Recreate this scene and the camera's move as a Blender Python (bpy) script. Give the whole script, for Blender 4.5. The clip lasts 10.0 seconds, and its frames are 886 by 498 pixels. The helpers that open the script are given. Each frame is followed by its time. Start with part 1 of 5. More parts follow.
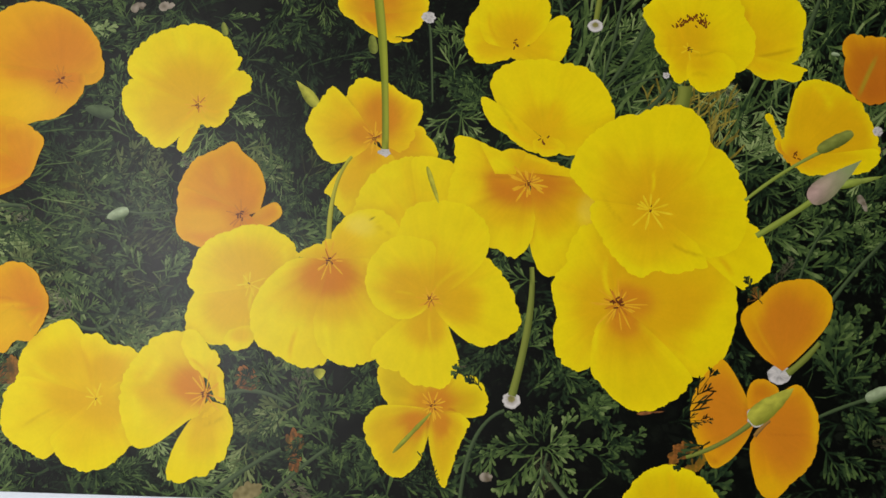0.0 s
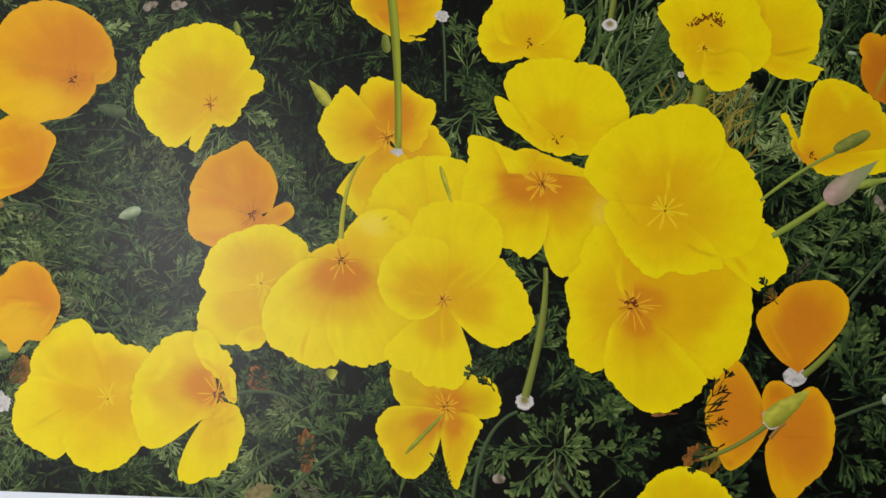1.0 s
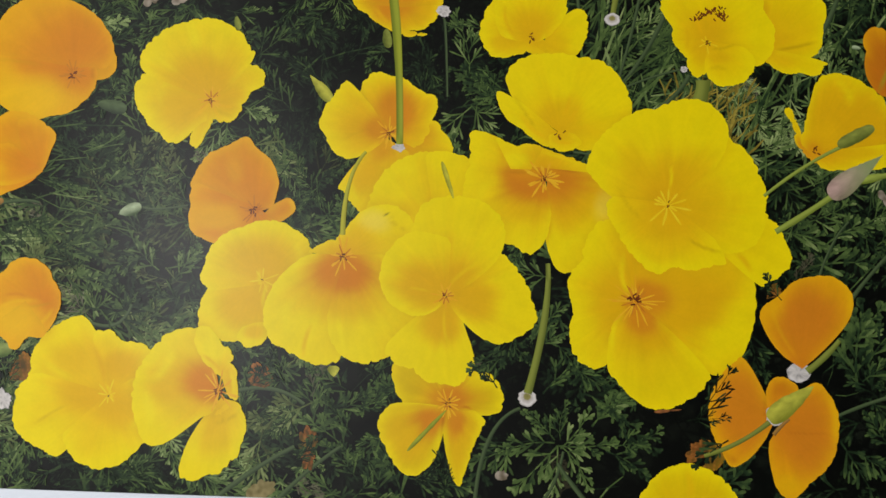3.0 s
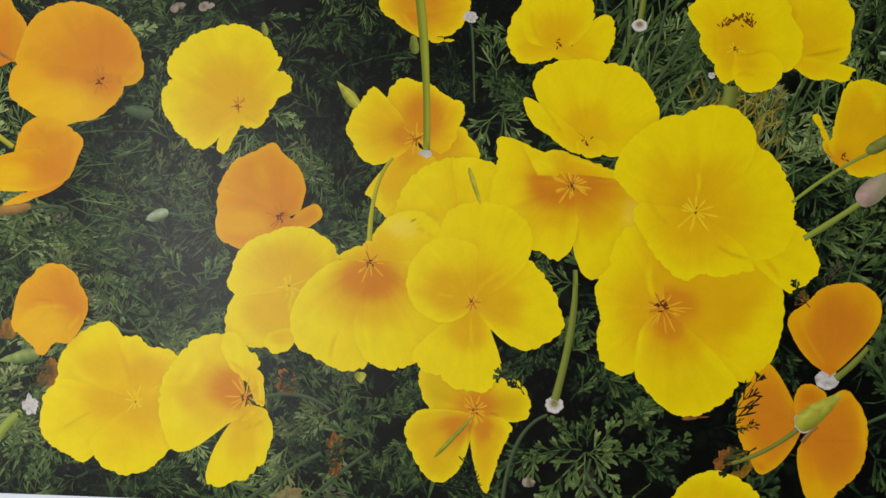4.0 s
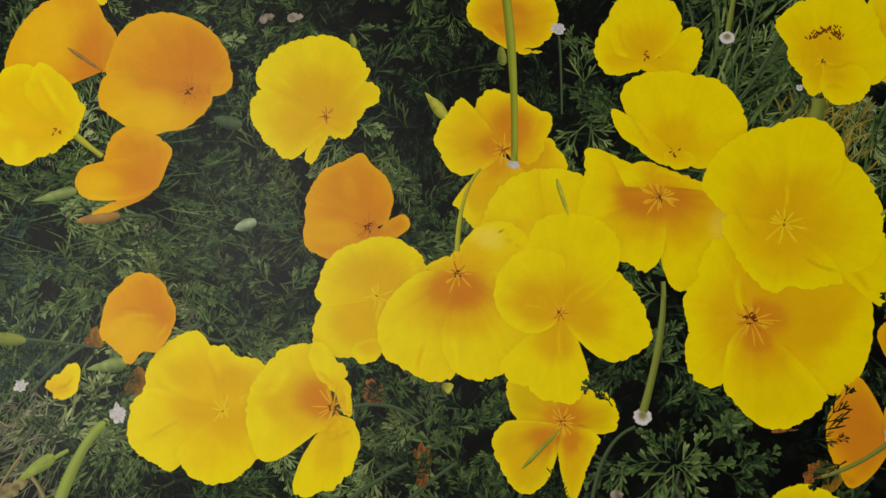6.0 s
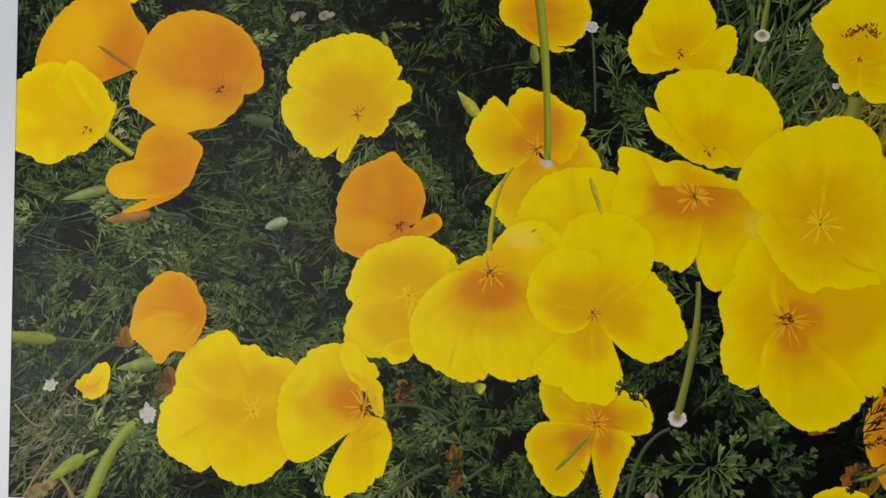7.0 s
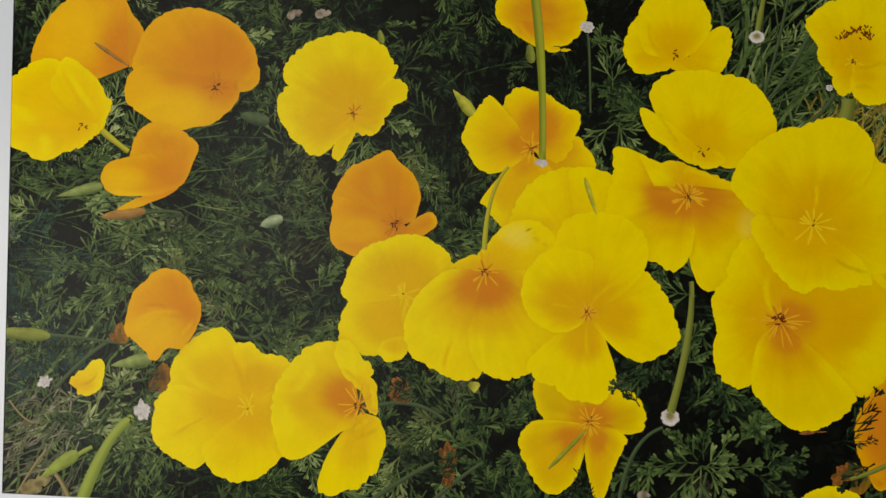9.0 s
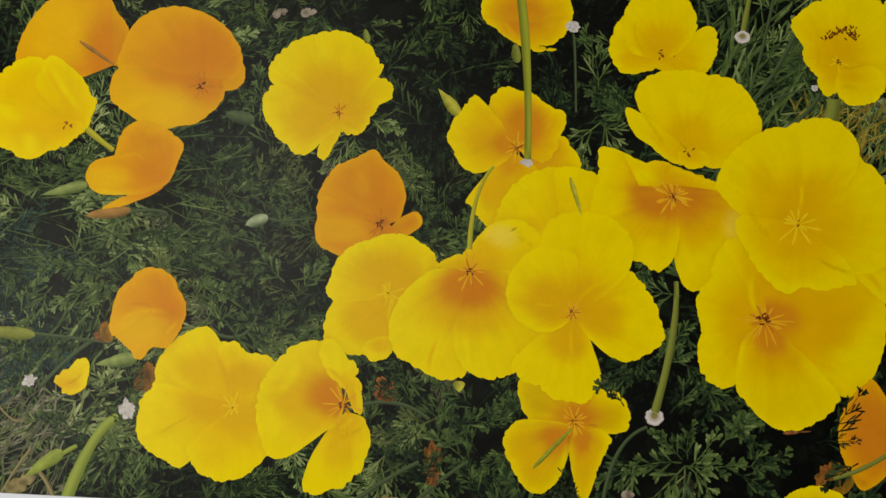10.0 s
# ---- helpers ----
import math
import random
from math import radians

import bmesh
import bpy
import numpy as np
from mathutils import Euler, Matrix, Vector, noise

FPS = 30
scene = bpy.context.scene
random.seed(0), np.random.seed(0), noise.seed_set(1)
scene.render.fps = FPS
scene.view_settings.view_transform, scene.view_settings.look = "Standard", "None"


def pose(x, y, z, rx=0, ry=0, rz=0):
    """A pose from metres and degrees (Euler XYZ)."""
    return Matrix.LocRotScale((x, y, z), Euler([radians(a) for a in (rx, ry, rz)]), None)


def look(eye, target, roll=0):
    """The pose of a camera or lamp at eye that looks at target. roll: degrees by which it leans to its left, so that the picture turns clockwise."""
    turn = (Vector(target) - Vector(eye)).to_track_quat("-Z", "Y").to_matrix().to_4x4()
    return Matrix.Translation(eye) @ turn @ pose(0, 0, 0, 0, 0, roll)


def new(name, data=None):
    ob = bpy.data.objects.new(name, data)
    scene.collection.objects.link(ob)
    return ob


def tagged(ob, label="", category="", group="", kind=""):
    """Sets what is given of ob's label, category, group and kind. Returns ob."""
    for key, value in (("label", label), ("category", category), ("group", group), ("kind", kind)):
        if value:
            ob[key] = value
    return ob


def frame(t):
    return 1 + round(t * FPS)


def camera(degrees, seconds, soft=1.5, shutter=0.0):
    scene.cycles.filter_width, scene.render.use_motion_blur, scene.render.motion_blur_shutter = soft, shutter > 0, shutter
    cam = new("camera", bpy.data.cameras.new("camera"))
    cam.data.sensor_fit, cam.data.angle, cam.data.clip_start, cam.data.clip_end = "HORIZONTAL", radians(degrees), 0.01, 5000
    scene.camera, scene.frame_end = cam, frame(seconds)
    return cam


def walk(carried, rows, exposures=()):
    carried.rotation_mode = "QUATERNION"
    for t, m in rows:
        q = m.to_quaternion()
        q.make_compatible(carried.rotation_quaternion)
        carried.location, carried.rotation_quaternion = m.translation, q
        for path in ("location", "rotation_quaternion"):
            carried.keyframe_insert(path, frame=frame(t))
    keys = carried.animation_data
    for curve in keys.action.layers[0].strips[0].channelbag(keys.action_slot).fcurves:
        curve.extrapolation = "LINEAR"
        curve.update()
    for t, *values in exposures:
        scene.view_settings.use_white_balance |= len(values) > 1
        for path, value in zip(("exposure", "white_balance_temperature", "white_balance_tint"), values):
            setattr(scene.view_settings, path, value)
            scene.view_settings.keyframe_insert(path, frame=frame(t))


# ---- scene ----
cam = camera(67.9, 10.0, soft=1.55)
PATH = [
    (0, (0.319, -0.354, 1.375), (0.325, 1.645, 1.431), 0.8),
    (0.5, (0.316, -0.353, 1.375), (0.315, 1.646, 1.435), 0.8),
    (1, (0.314, -0.352, 1.375), (0.309, 1.647, 1.431), 0.9),
    (1.5, (0.315, -0.352, 1.373), (0.312, 1.647, 1.432), 0.9),
    (2, (0.317, -0.352, 1.373), (0.315, 1.648, 1.428), 0.8),
    (2.5, (0.316, -0.351, 1.373), (0.313, 1.648, 1.427), 0.8),
    (4, (0.3, -0.35, 1.376), (0.287, 1.649, 1.432), 0.9),
    (4.5, (0.289, -0.352, 1.378), (0.277, 1.647, 1.437), 1.0),
    (5, (0.277, -0.353, 1.377), (0.261, 1.646, 1.444), 1.0),
    (5.5, (0.265, -0.352, 1.378), (0.246, 1.646, 1.449), 1.1),
    (7, (0.24, -0.348, 1.375), (0.205, 1.65, 1.461), 1.3),
    (7.5, (0.235, -0.347, 1.375), (0.199, 1.651, 1.46), 1.4),
    (8, (0.24, -0.347, 1.378), (0.209, 1.652, 1.45), 1.5),
    (8.5, (0.239, -0.347, 1.377), (0.209, 1.651, 1.453), 1.5),
    (9, (0.241, -0.349, 1.375), (0.216, 1.649, 1.457), 1.6),
    (9.5, (0.245, -0.349, 1.375), (0.224, 1.649, 1.452), 1.6),
    (10, (0.248, -0.349, 1.376), (0.228, 1.649, 1.452), 1.7),
]
walk(cam, [(t, look(eye, target, roll)) for t, eye, target, roll in PATH],
     exposures=((0, 0.19, 6450, 10), (2.5, 0.19, 6450, 10), (5.5, 0.05, 6650, 10), (7.5, -0.05, 7000, 10), (10, -0.03, 7100, 10)))

# ---- world, room light ----
world = bpy.data.worlds.new("sky")
world.use_nodes = True
scene.world = world
sky = world.node_tree.nodes.new("ShaderNodeTexSky")
sky.sky_type, sky.sun_disc = "NISHITA", False
sky.sun_elevation, sky.sun_rotation = radians(40), radians(150)
world.node_tree.links.new(sky.outputs[0], world.node_tree.nodes["Background"].inputs[0])
world.node_tree.nodes["Background"].inputs[1].default_value = 0.1

WIN = (-2.45, -0.95, 0.20, 1.75)       # the window opening: x from, to, z from, to
ROOM = (-2.6, 2.3, -3.0, 2.4)          # x from, to, far wall's y, height
lamp = bpy.data.lights.new("window_daylight", "AREA")
lamp.shape, lamp.size, lamp.size_y = "RECTANGLE", WIN[1] - WIN[0], WIN[3] - WIN[2]
lamp.energy, lamp.color = 118, (1.0, 0.99, 0.975)
day = new("window_daylight", lamp)
day.matrix_world = look(((WIN[0] + WIN[1]) / 2, ROOM[2] - 0.06, (WIN[2] + WIN[3]) / 2), ((WIN[0] + WIN[1]) / 2, 0, (WIN[2] + WIN[3]) / 2))


# ---- materials ----
def material(name, rough=0.42, spec=0.5):
    m = bpy.data.materials.new(name)
    m.use_nodes = True
    b = m.node_tree.nodes["Principled BSDF"]
    b.inputs["Roughness"].default_value, b.inputs["Specular IOR Level"].default_value = rough, spec
    return m, m.node_tree.nodes, m.node_tree.links, b


def ramp(nodes, stops):
    r = nodes.new("ShaderNodeValToRGB")
    e = r.color_ramp.elements
    while len(e) < len(stops):
        e.new(0.5)
    for k, (p, c) in zip(e, stops):
        k.position, k.color = p, (*c, 1)
    return r


def math_node(nodes, links, op, a, b):
    n = nodes.new("ShaderNodeMath")
    n.operation = op
    for i, v in enumerate((a, b)):
        if isinstance(v, (int, float)):
            n.inputs[i].default_value = v
        else:
            links.new(v, n.inputs[i])
    return n.outputs[0]


def noise_node(nodes, links, scale, detail=3, vector=None, rough=0.5):
    n = nodes.new("ShaderNodeTexNoise")
    n.inputs["Scale"].default_value, n.inputs["Detail"].default_value, n.inputs["Roughness"].default_value = scale, detail, rough
    if vector is None:
        vector = nodes.new("ShaderNodeTexCoord").outputs["Object"]
    links.new(vector, n.inputs["Vector"])
    return n.outputs["Fac"]


def hue(nodes, links, colour, value, sat=None):
    n = nodes.new("ShaderNodeHueSaturation")
    links.new(colour, n.inputs["Color"])
    links.new(value, n.inputs["Value"])
    if sat is not None:
        n.inputs["Saturation"].default_value = sat
    return n.outputs[0]


ROUGH, SPEC = 0.34, 0.41     # the satin finish of the printed sheet


def paper_bump(nodes, links, b, strength=0.04, fade_glare=True):
    """The slight tooth of coated paper; specular is cut towards the lower left to thin the window's glare."""
    n = noise_node(nodes, links, 900, 2)
    bump = nodes.new("ShaderNodeBump")
    bump.inputs["Strength"].default_value, bump.inputs["Distance"].default_value = strength, 0.0004
    links.new(n, bump.inputs["Height"])
    links.new(bump.outputs[0], b.inputs["Normal"])
    if not fade_glare:
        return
    # the fading of the glare is put into the gloss, with an uneven edge
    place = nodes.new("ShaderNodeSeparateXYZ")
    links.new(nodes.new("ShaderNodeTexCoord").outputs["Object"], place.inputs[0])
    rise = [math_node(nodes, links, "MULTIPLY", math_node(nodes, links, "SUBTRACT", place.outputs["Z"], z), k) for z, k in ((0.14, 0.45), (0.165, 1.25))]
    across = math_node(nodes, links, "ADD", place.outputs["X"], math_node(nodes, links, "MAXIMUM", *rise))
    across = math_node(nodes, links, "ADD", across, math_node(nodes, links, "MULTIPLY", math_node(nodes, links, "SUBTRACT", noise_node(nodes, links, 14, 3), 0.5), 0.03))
    glare_fade = nodes.new("ShaderNodeMapRange")
    glare_fade.interpolation_type = "SMOOTHSTEP"
    links.new(across, glare_fade.inputs["Value"])
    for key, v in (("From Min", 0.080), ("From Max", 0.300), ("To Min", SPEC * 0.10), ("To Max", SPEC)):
        glare_fade.inputs[key].default_value = v
    links.new(glare_fade.outputs["Result"], b.inputs["Specular IOR Level"])


def petal_ink(name, vein=0.09):
    """Printed petal: the ink colour of each point, with fine veins that run outwards from the heart."""
    m, nodes, links, b = material(name, ROUGH, SPEC)
    ink, core = nodes.new("ShaderNodeAttribute"), nodes.new("ShaderNodeAttribute")
    ink.attribute_name, core.attribute_name = "ink", "core"
    scaled = nodes.new("ShaderNodeVectorMath")
    scaled.operation = "MULTIPLY"
    links.new(core.outputs["Vector"], scaled.inputs[0])
    scaled.inputs[1].default_value = (15, 15, 1.2)
    veins = noise_node(nodes, links, 1.0, 3, scaled.outputs[0])
    info = nodes.new("ShaderNodeObjectInfo")
    tone = math_node(nodes, links, "ADD", math_node(nodes, links, "MULTIPLY", info.outputs["Random"], 0.012), 0.994)
    for fac, amount in ((veins, vein), (noise_node(nodes, links, 90, 4), 0.16), (noise_node(nodes, links, 700, 2), 0.08)):
        tone = math_node(nodes, links, "ADD", tone, math_node(nodes, links, "MULTIPLY", math_node(nodes, links, "SUBTRACT", fac, 0.5), amount))
    links.new(hue(nodes, links, ink.outputs["Color"], tone), b.inputs["Base Color"])
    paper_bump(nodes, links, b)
    return m


PAIR = {}                              # the darker and the lighter colour of each plain ink


def plain_ink(name, a, c, scale=160, spread=(0.35, 0.65)):
    PAIR[name] = (a, c)
    m, nodes, links, b = material(name, ROUGH, SPEC)
    col = ramp(nodes, [(spread[0], a), (spread[1], c)])
    links.new(noise_node(nodes, links, scale, 4), col.inputs[0])
    links.new(col.outputs[0], b.inputs["Base Color"])
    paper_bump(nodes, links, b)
    return m


def leaf_ink(name, stops):
    m, nodes, links, b = material(name, ROUGH, SPEC)
    tone = nodes.new("ShaderNodeAttribute")
    tone.attribute_name = "tone"
    geo = nodes.new("ShaderNodeNewGeometry")
    v = math_node(nodes, links, "ADD", tone.outputs["Fac"], math_node(nodes, links, "MULTIPLY", math_node(nodes, links, "SUBTRACT", geo.outputs["Random Per Island"], 0.5), 0.26))
    v = math_node(nodes, links, "ADD", v, math_node(nodes, links, "MULTIPLY", math_node(nodes, links, "SUBTRACT", noise_node(nodes, links, 260, 3), 0.5), 0.45))
    col = ramp(nodes, stops)
    links.new(v, col.inputs[0])
    links.new(col.outputs[0], b.inputs["Base Color"])
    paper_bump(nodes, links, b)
    return m


INK = {
    "fresh": plain_ink("ink_fresh_stem", (0.20, 0.26, 0.03), (0.33, 0.40, 0.07)),
    "stem": plain_ink("ink_green_stem", (0.14, 0.175, 0.025), (0.26, 0.29, 0.05)),
    "dull": plain_ink("ink_dull_stem", (0.035, 0.058, 0.025), (0.085, 0.125, 0.05)),
    "brown": plain_ink("ink_brown_stem", (0.24, 0.13, 0.035), (0.42, 0.22, 0.05)),
    "straw": plain_ink("ink_straw", (0.15, 0.12, 0.04), (0.34, 0.28, 0.12)),
    "olive": plain_ink("ink_olive_stem", (0.38, 0.36, 0.025), (0.52, 0.48, 0.04)),
    "lemon": plain_ink("ink_yellow_green_stem", (0.20, 0.245, 0.015), (0.36, 0.39, 0.035)),
    "rust": plain_ink("ink_rust_petal", (0.10, 0.04, 0.016), (0.40, 0.15, 0.04)),
    "lime": plain_ink("ink_lime_bud", (0.30, 0.31, 0.028), (0.52, 0.50, 0.06)),
    "sage": plain_ink("ink_sage_bud", (0.10, 0.165, 0.035), (0.29, 0.35, 0.10)),
    "pale": plain_ink("ink_pale_bud", (0.09, 0.15, 0.05), (0.42, 0.50, 0.30)),
    "pink": plain_ink("ink_pink_pod", (0.34, 0.28, 0.18), (0.55, 0.36, 0.32)),
    "dry": plain_ink("ink_dry_head", (0.14, 0.11, 0.07), (0.40, 0.34, 0.27)),
    "anther": plain_ink("ink_dark_anther", (0.09, 0.018, 0.003), (0.22, 0.05, 0.008)),
    "filament": plain_ink("ink_pale_filament", (0.86, 0.58, 0.008), (0.90, 0.67, 0.02)),
    "filament_dark": plain_ink("ink_orange_filament", (0.82, 0.40, 0.012), (0.86, 0.50, 0.02)),
    "filament_deep": plain_ink("ink_deep_filament", (0.55, 0.17, 0.01), (0.66, 0.26, 0.02)),
    "ground": plain_ink("ink_dark_undergrowth", (0.0005, 0.0008, 0.0005), (0.0075, 0.0105, 0.0060), 70, (0.38, 0.72)),
}
# petal inks by the distance from the heart, and the inks that are washed over them
PETAL = petal_ink("ink_petal")
SPAN = (0.05, 0.45, 0.82, 1.2)
YELLOWS = ("yellow", "deep", "open")
STOPS = {
    "yellow": ((0.81, 0.47, 0.003), (0.86, 0.56, 0.002), (0.89, 0.64, 0.001), (0.905, 0.70, 0.001)),
    "deep": ((0.78, 0.40, 0.004), (0.84, 0.53, 0.003), (0.89, 0.64, 0.002), (0.905, 0.70, 0.001)),
    "open": ((0.77, 0.40, 0.004), (0.83, 0.52, 0.003), (0.89, 0.645, 0.002), (0.905, 0.70, 0.001)),
    "withered": ((0.13, 0.04, 0.012), (0.20, 0.06, 0.016), (0.28, 0.085, 0.02), (0.36, 0.12, 0.03)),
    "orange": ((0.69, 0.225, 0.009), (0.735, 0.268, 0.007), (0.78, 0.325, 0.005), (0.81, 0.375, 0.004)),
}
WASH = {
    "amber": (0.79, 0.44, 0.003), "ember": (0.68, 0.225, 0.010), "gold": (0.87, 0.50, 0.003), "light": (0.92, 0.745, 0.003), "pale": (0.92, 0.74, 0.12),
    "shade": (0.56, 0.32, 0.002), "rusty": (0.52, 0.13, 0.008), "olive": (0.40, 0.36, 0.02), "dark": (0.12, 0.09, 0.01),
}
LEAF = leaf_ink("ink_feathery_leaf", [(0.0, (0.0012, 0.0018, 0.001)), (0.25, (0.016, 0.034, 0.013)), (0.55, (0.088, 0.142, 0.037)), (1.0, (0.38, 0.46, 0.18))])
GRASS = leaf_ink("ink_dry_grass", [(0.0, (0.03, 0.028, 0.014)), (0.5, (0.13, 0.125, 0.075)), (1.0, (0.44, 0.42, 0.30))])

TEAL = leaf_ink("ink_blue_green_leaf", [(0.0, (0.004, 0.010, 0.008)), (0.4, (0.020, 0.055, 0.040)), (1.0, (0.12, 0.22, 0.15))])
OLIVE = leaf_ink("ink_olive_leaf", [(0.0, (0.002, 0.002, 0.001)), (0.25, (0.030, 0.036, 0.012)), (0.55, (0.110, 0.145, 0.042)), (1.0, (0.42, 0.48, 0.20))])
OCHRE = leaf_ink("ink_ochre_grass", [(0.0, (0.03, 0.025, 0.005)), (0.5, (0.20, 0.15, 0.02)), (1.0, (0.45, 0.36, 0.06))])


def wall_paint(name, colour):
    m, nodes, links, b = material(name, 0.85, 0.3)
    col = ramp(nodes, [(0.3, [c * 0.94 for c in colour]), (0.7, colour)])
    links.new(noise_node(nodes, links, 6, 6), col.inputs[0])
    links.new(col.outputs[0], b.inputs["Base Color"])
    paper_bump(nodes, links, b, 0.15, False)
    return m


PAINT = wall_paint("grey_wall_paint", (0.15, 0.148, 0.145))
FLOORING = wall_paint("dark_floor", (0.10, 0.09, 0.08))
PAPER = wall_paint("white_poster_paper", (0.71, 0.765, 0.85))
PAPER.node_tree.nodes["Principled BSDF"].inputs["Roughness"].default_value = ROUGH


# ---- building helpers ----
def link_mesh(name, bm, mat, parent=None, label=""):
    me = bpy.data.meshes.new(name)
    bm.to_mesh(me)
    bm.free()
    me.materials.append(mat)
    ob = new(name, me)
    if parent:
        ob.parent = parent
    if label:
        tagged(ob, label)
    return ob


def box(name, x0, x1, y0, y1, z0, z1, mat, bevel=0.0):
    bm = bmesh.new()
    bmesh.ops.create_cube(bm, size=1)
    for v in bm.verts:
        v.co = ((x0 + x1) / 2 + v.co.x * (x1 - x0), (y0 + y1) / 2 + v.co.y * (y1 - y0), (z0 + z1) / 2 + v.co.z * (z1 - z0))
    if bevel:
        bmesh.ops.bevel(bm, geom=bm.edges[:], offset=bevel, segments=2, affect="EDGES")
    return link_mesh(name, bm, mat)


# ---- the room ----
X0, X1, Y0, TOP = ROOM
BACK = 0.0014                          # the wall that carries the poster
tagged(box("wall_north", X0 - 0.1, X1 + 0.1, BACK, BACK + 0.12, 0, TOP, PAINT), "plain grey painted wall behind the poster", "wall", kind="structure")
tagged(box("wall_west", X0 - 0.1, X0, Y0, BACK, 0, TOP, PAINT), "plain grey painted wall", "wall", kind="structure")
tagged(box("wall_east", X1, X1 + 0.1, Y0, BACK, 0, TOP, PAINT), "plain grey painted wall", "wall", kind="structure")
tagged(box("floor", X0 - 0.1, X1 + 0.1, Y0 - 0.12, BACK + 0.12, -0.1, 0, FLOORING), "plain dark floor", "floor", kind="structure")
tagged(box("ceiling", X0 - 0.1, X1 + 0.1, Y0 - 0.12, BACK + 0.12, TOP, TOP + 0.1, PAINT), "plain grey ceiling", "ceiling", kind="structure")
south = bmesh.new()
for a, b, c, d in ((X0 - 0.1, WIN[0], 0, TOP), (WIN[1], X1 + 0.1, 0, TOP), (WIN[0], WIN[1], 0, WIN[2]), (WIN[0], WIN[1], WIN[3], TOP)):
    m = Matrix.Translation(((a + b) / 2, Y0 - 0.06, (c + d) / 2)) @ Matrix.Diagonal((b - a, 0.12, d - c, 1))
    bmesh.ops.create_cube(south, size=1, matrix=m)
tagged(link_mesh("wall_south", south, PAINT), "plain grey wall with a window opening", "wall", kind="structure")

# ---- the poster: a flat print, u to the right and v up in millimetres from the picture's lower left corner ----
PW, PH, RIM = 600, 400, 32
poster = tagged(new("poster"), "glossy white-bordered poster of yellow and orange poppies on a wall", "poster")
poster.location = (0, 0, 1.25)
rng = random.Random(7)
level = [0.0]                          # how many layers of ink lie on the sheet so far


def lift(step):
    level[0] += step
    return -level[0] / 1000


def flat_part(name, verts, faces, mat, parent, label="", **attributes):
    """A printed shape: one flat mesh with what it needs of point attributes."""
    me = bpy.data.meshes.new(name)
    me.from_pydata(verts, [], faces)
    for key, values in attributes.items():
        wide = np.ndim(values) == 2
        a = me.attributes.new(key, "FLOAT_VECTOR" if wide else "FLOAT", "POINT")
        a.data.foreach_set("vector" if wide else "value", np.asarray(values, dtype=np.float32).ravel())
    me.materials.append(mat)
    ob = new(name, me)
    ob.parent = parent
    if label:
        tagged(ob, label)
    return ob


sheet = bmesh.new()
bmesh.ops.create_cube(sheet, size=1, matrix=Matrix.Translation((PW / 2000, 0.0007, PH / 2000)) @ Matrix.Diagonal(((PW + 2 * RIM) / 1000, 0.0012, (PH + 2 * RIM) / 1000, 1)))
link_mesh("paper_sheet", sheet, PAPER, poster, "white coated paper with a plain border")
flat_part("printed_undergrowth", [(-0.008, lift(0.02), -0.018), (PW / 1000 + 0.004, -0.00002, -0.018), (PW / 1000 + 0.004, -0.00002, PH / 1000 + 0.004), (-0.008, -0.00002, PH / 1000 + 0.004)],
          [(0, 1, 2, 3)], INK["ground"], poster, "dark undergrowth between the printed leaves")


# ---- printed foliage ----
def ribbon(store, p, q, w0, w1, tip, h, tone):
    """A narrow blade from p to q with a rounded tip."""
    d = Vector((q[0] - p[0], q[1] - p[1]))
    n = Vector((-d.y, d.x)).normalized()
    vs, fs, ts = store
    i = len(vs)
    m = (p[0] + d.x * 0.72, p[1] + d.y * 0.72)
    for (x, y), w in ((p, w0), (m, w1), ((p[0] + d.x * 0.94, p[1] + d.y * 0.94), w1 * tip)):
        for s in (1, -1):
            vs.append(((x + n.x * w * s / 2) / 1000, h, (y + n.y * w * s / 2) / 1000))
    vs.append((q[0] / 1000, h, q[1] / 1000))
    fs += [(i, i + 1, i + 3, i + 2), (i + 2, i + 3, i + 5, i + 4), (i + 4, i + 5, i + 6)]
    ts += [tone - 0.09] * 2 + [tone + 0.03] * 4 + [tone + 0.08]


def step(p, ang, d):
    return (p[0] + math.cos(ang) * d, p[1] + math.sin(ang) * d)


def slender(u, v):
    """Finer leaves at the left and the top of the picture, broader ones towards its lower right."""
    return 0.70 + 0.34 * min(1, max(0, (u - 200) / 110)) * min(1, max(0, (180 - v) / 60))


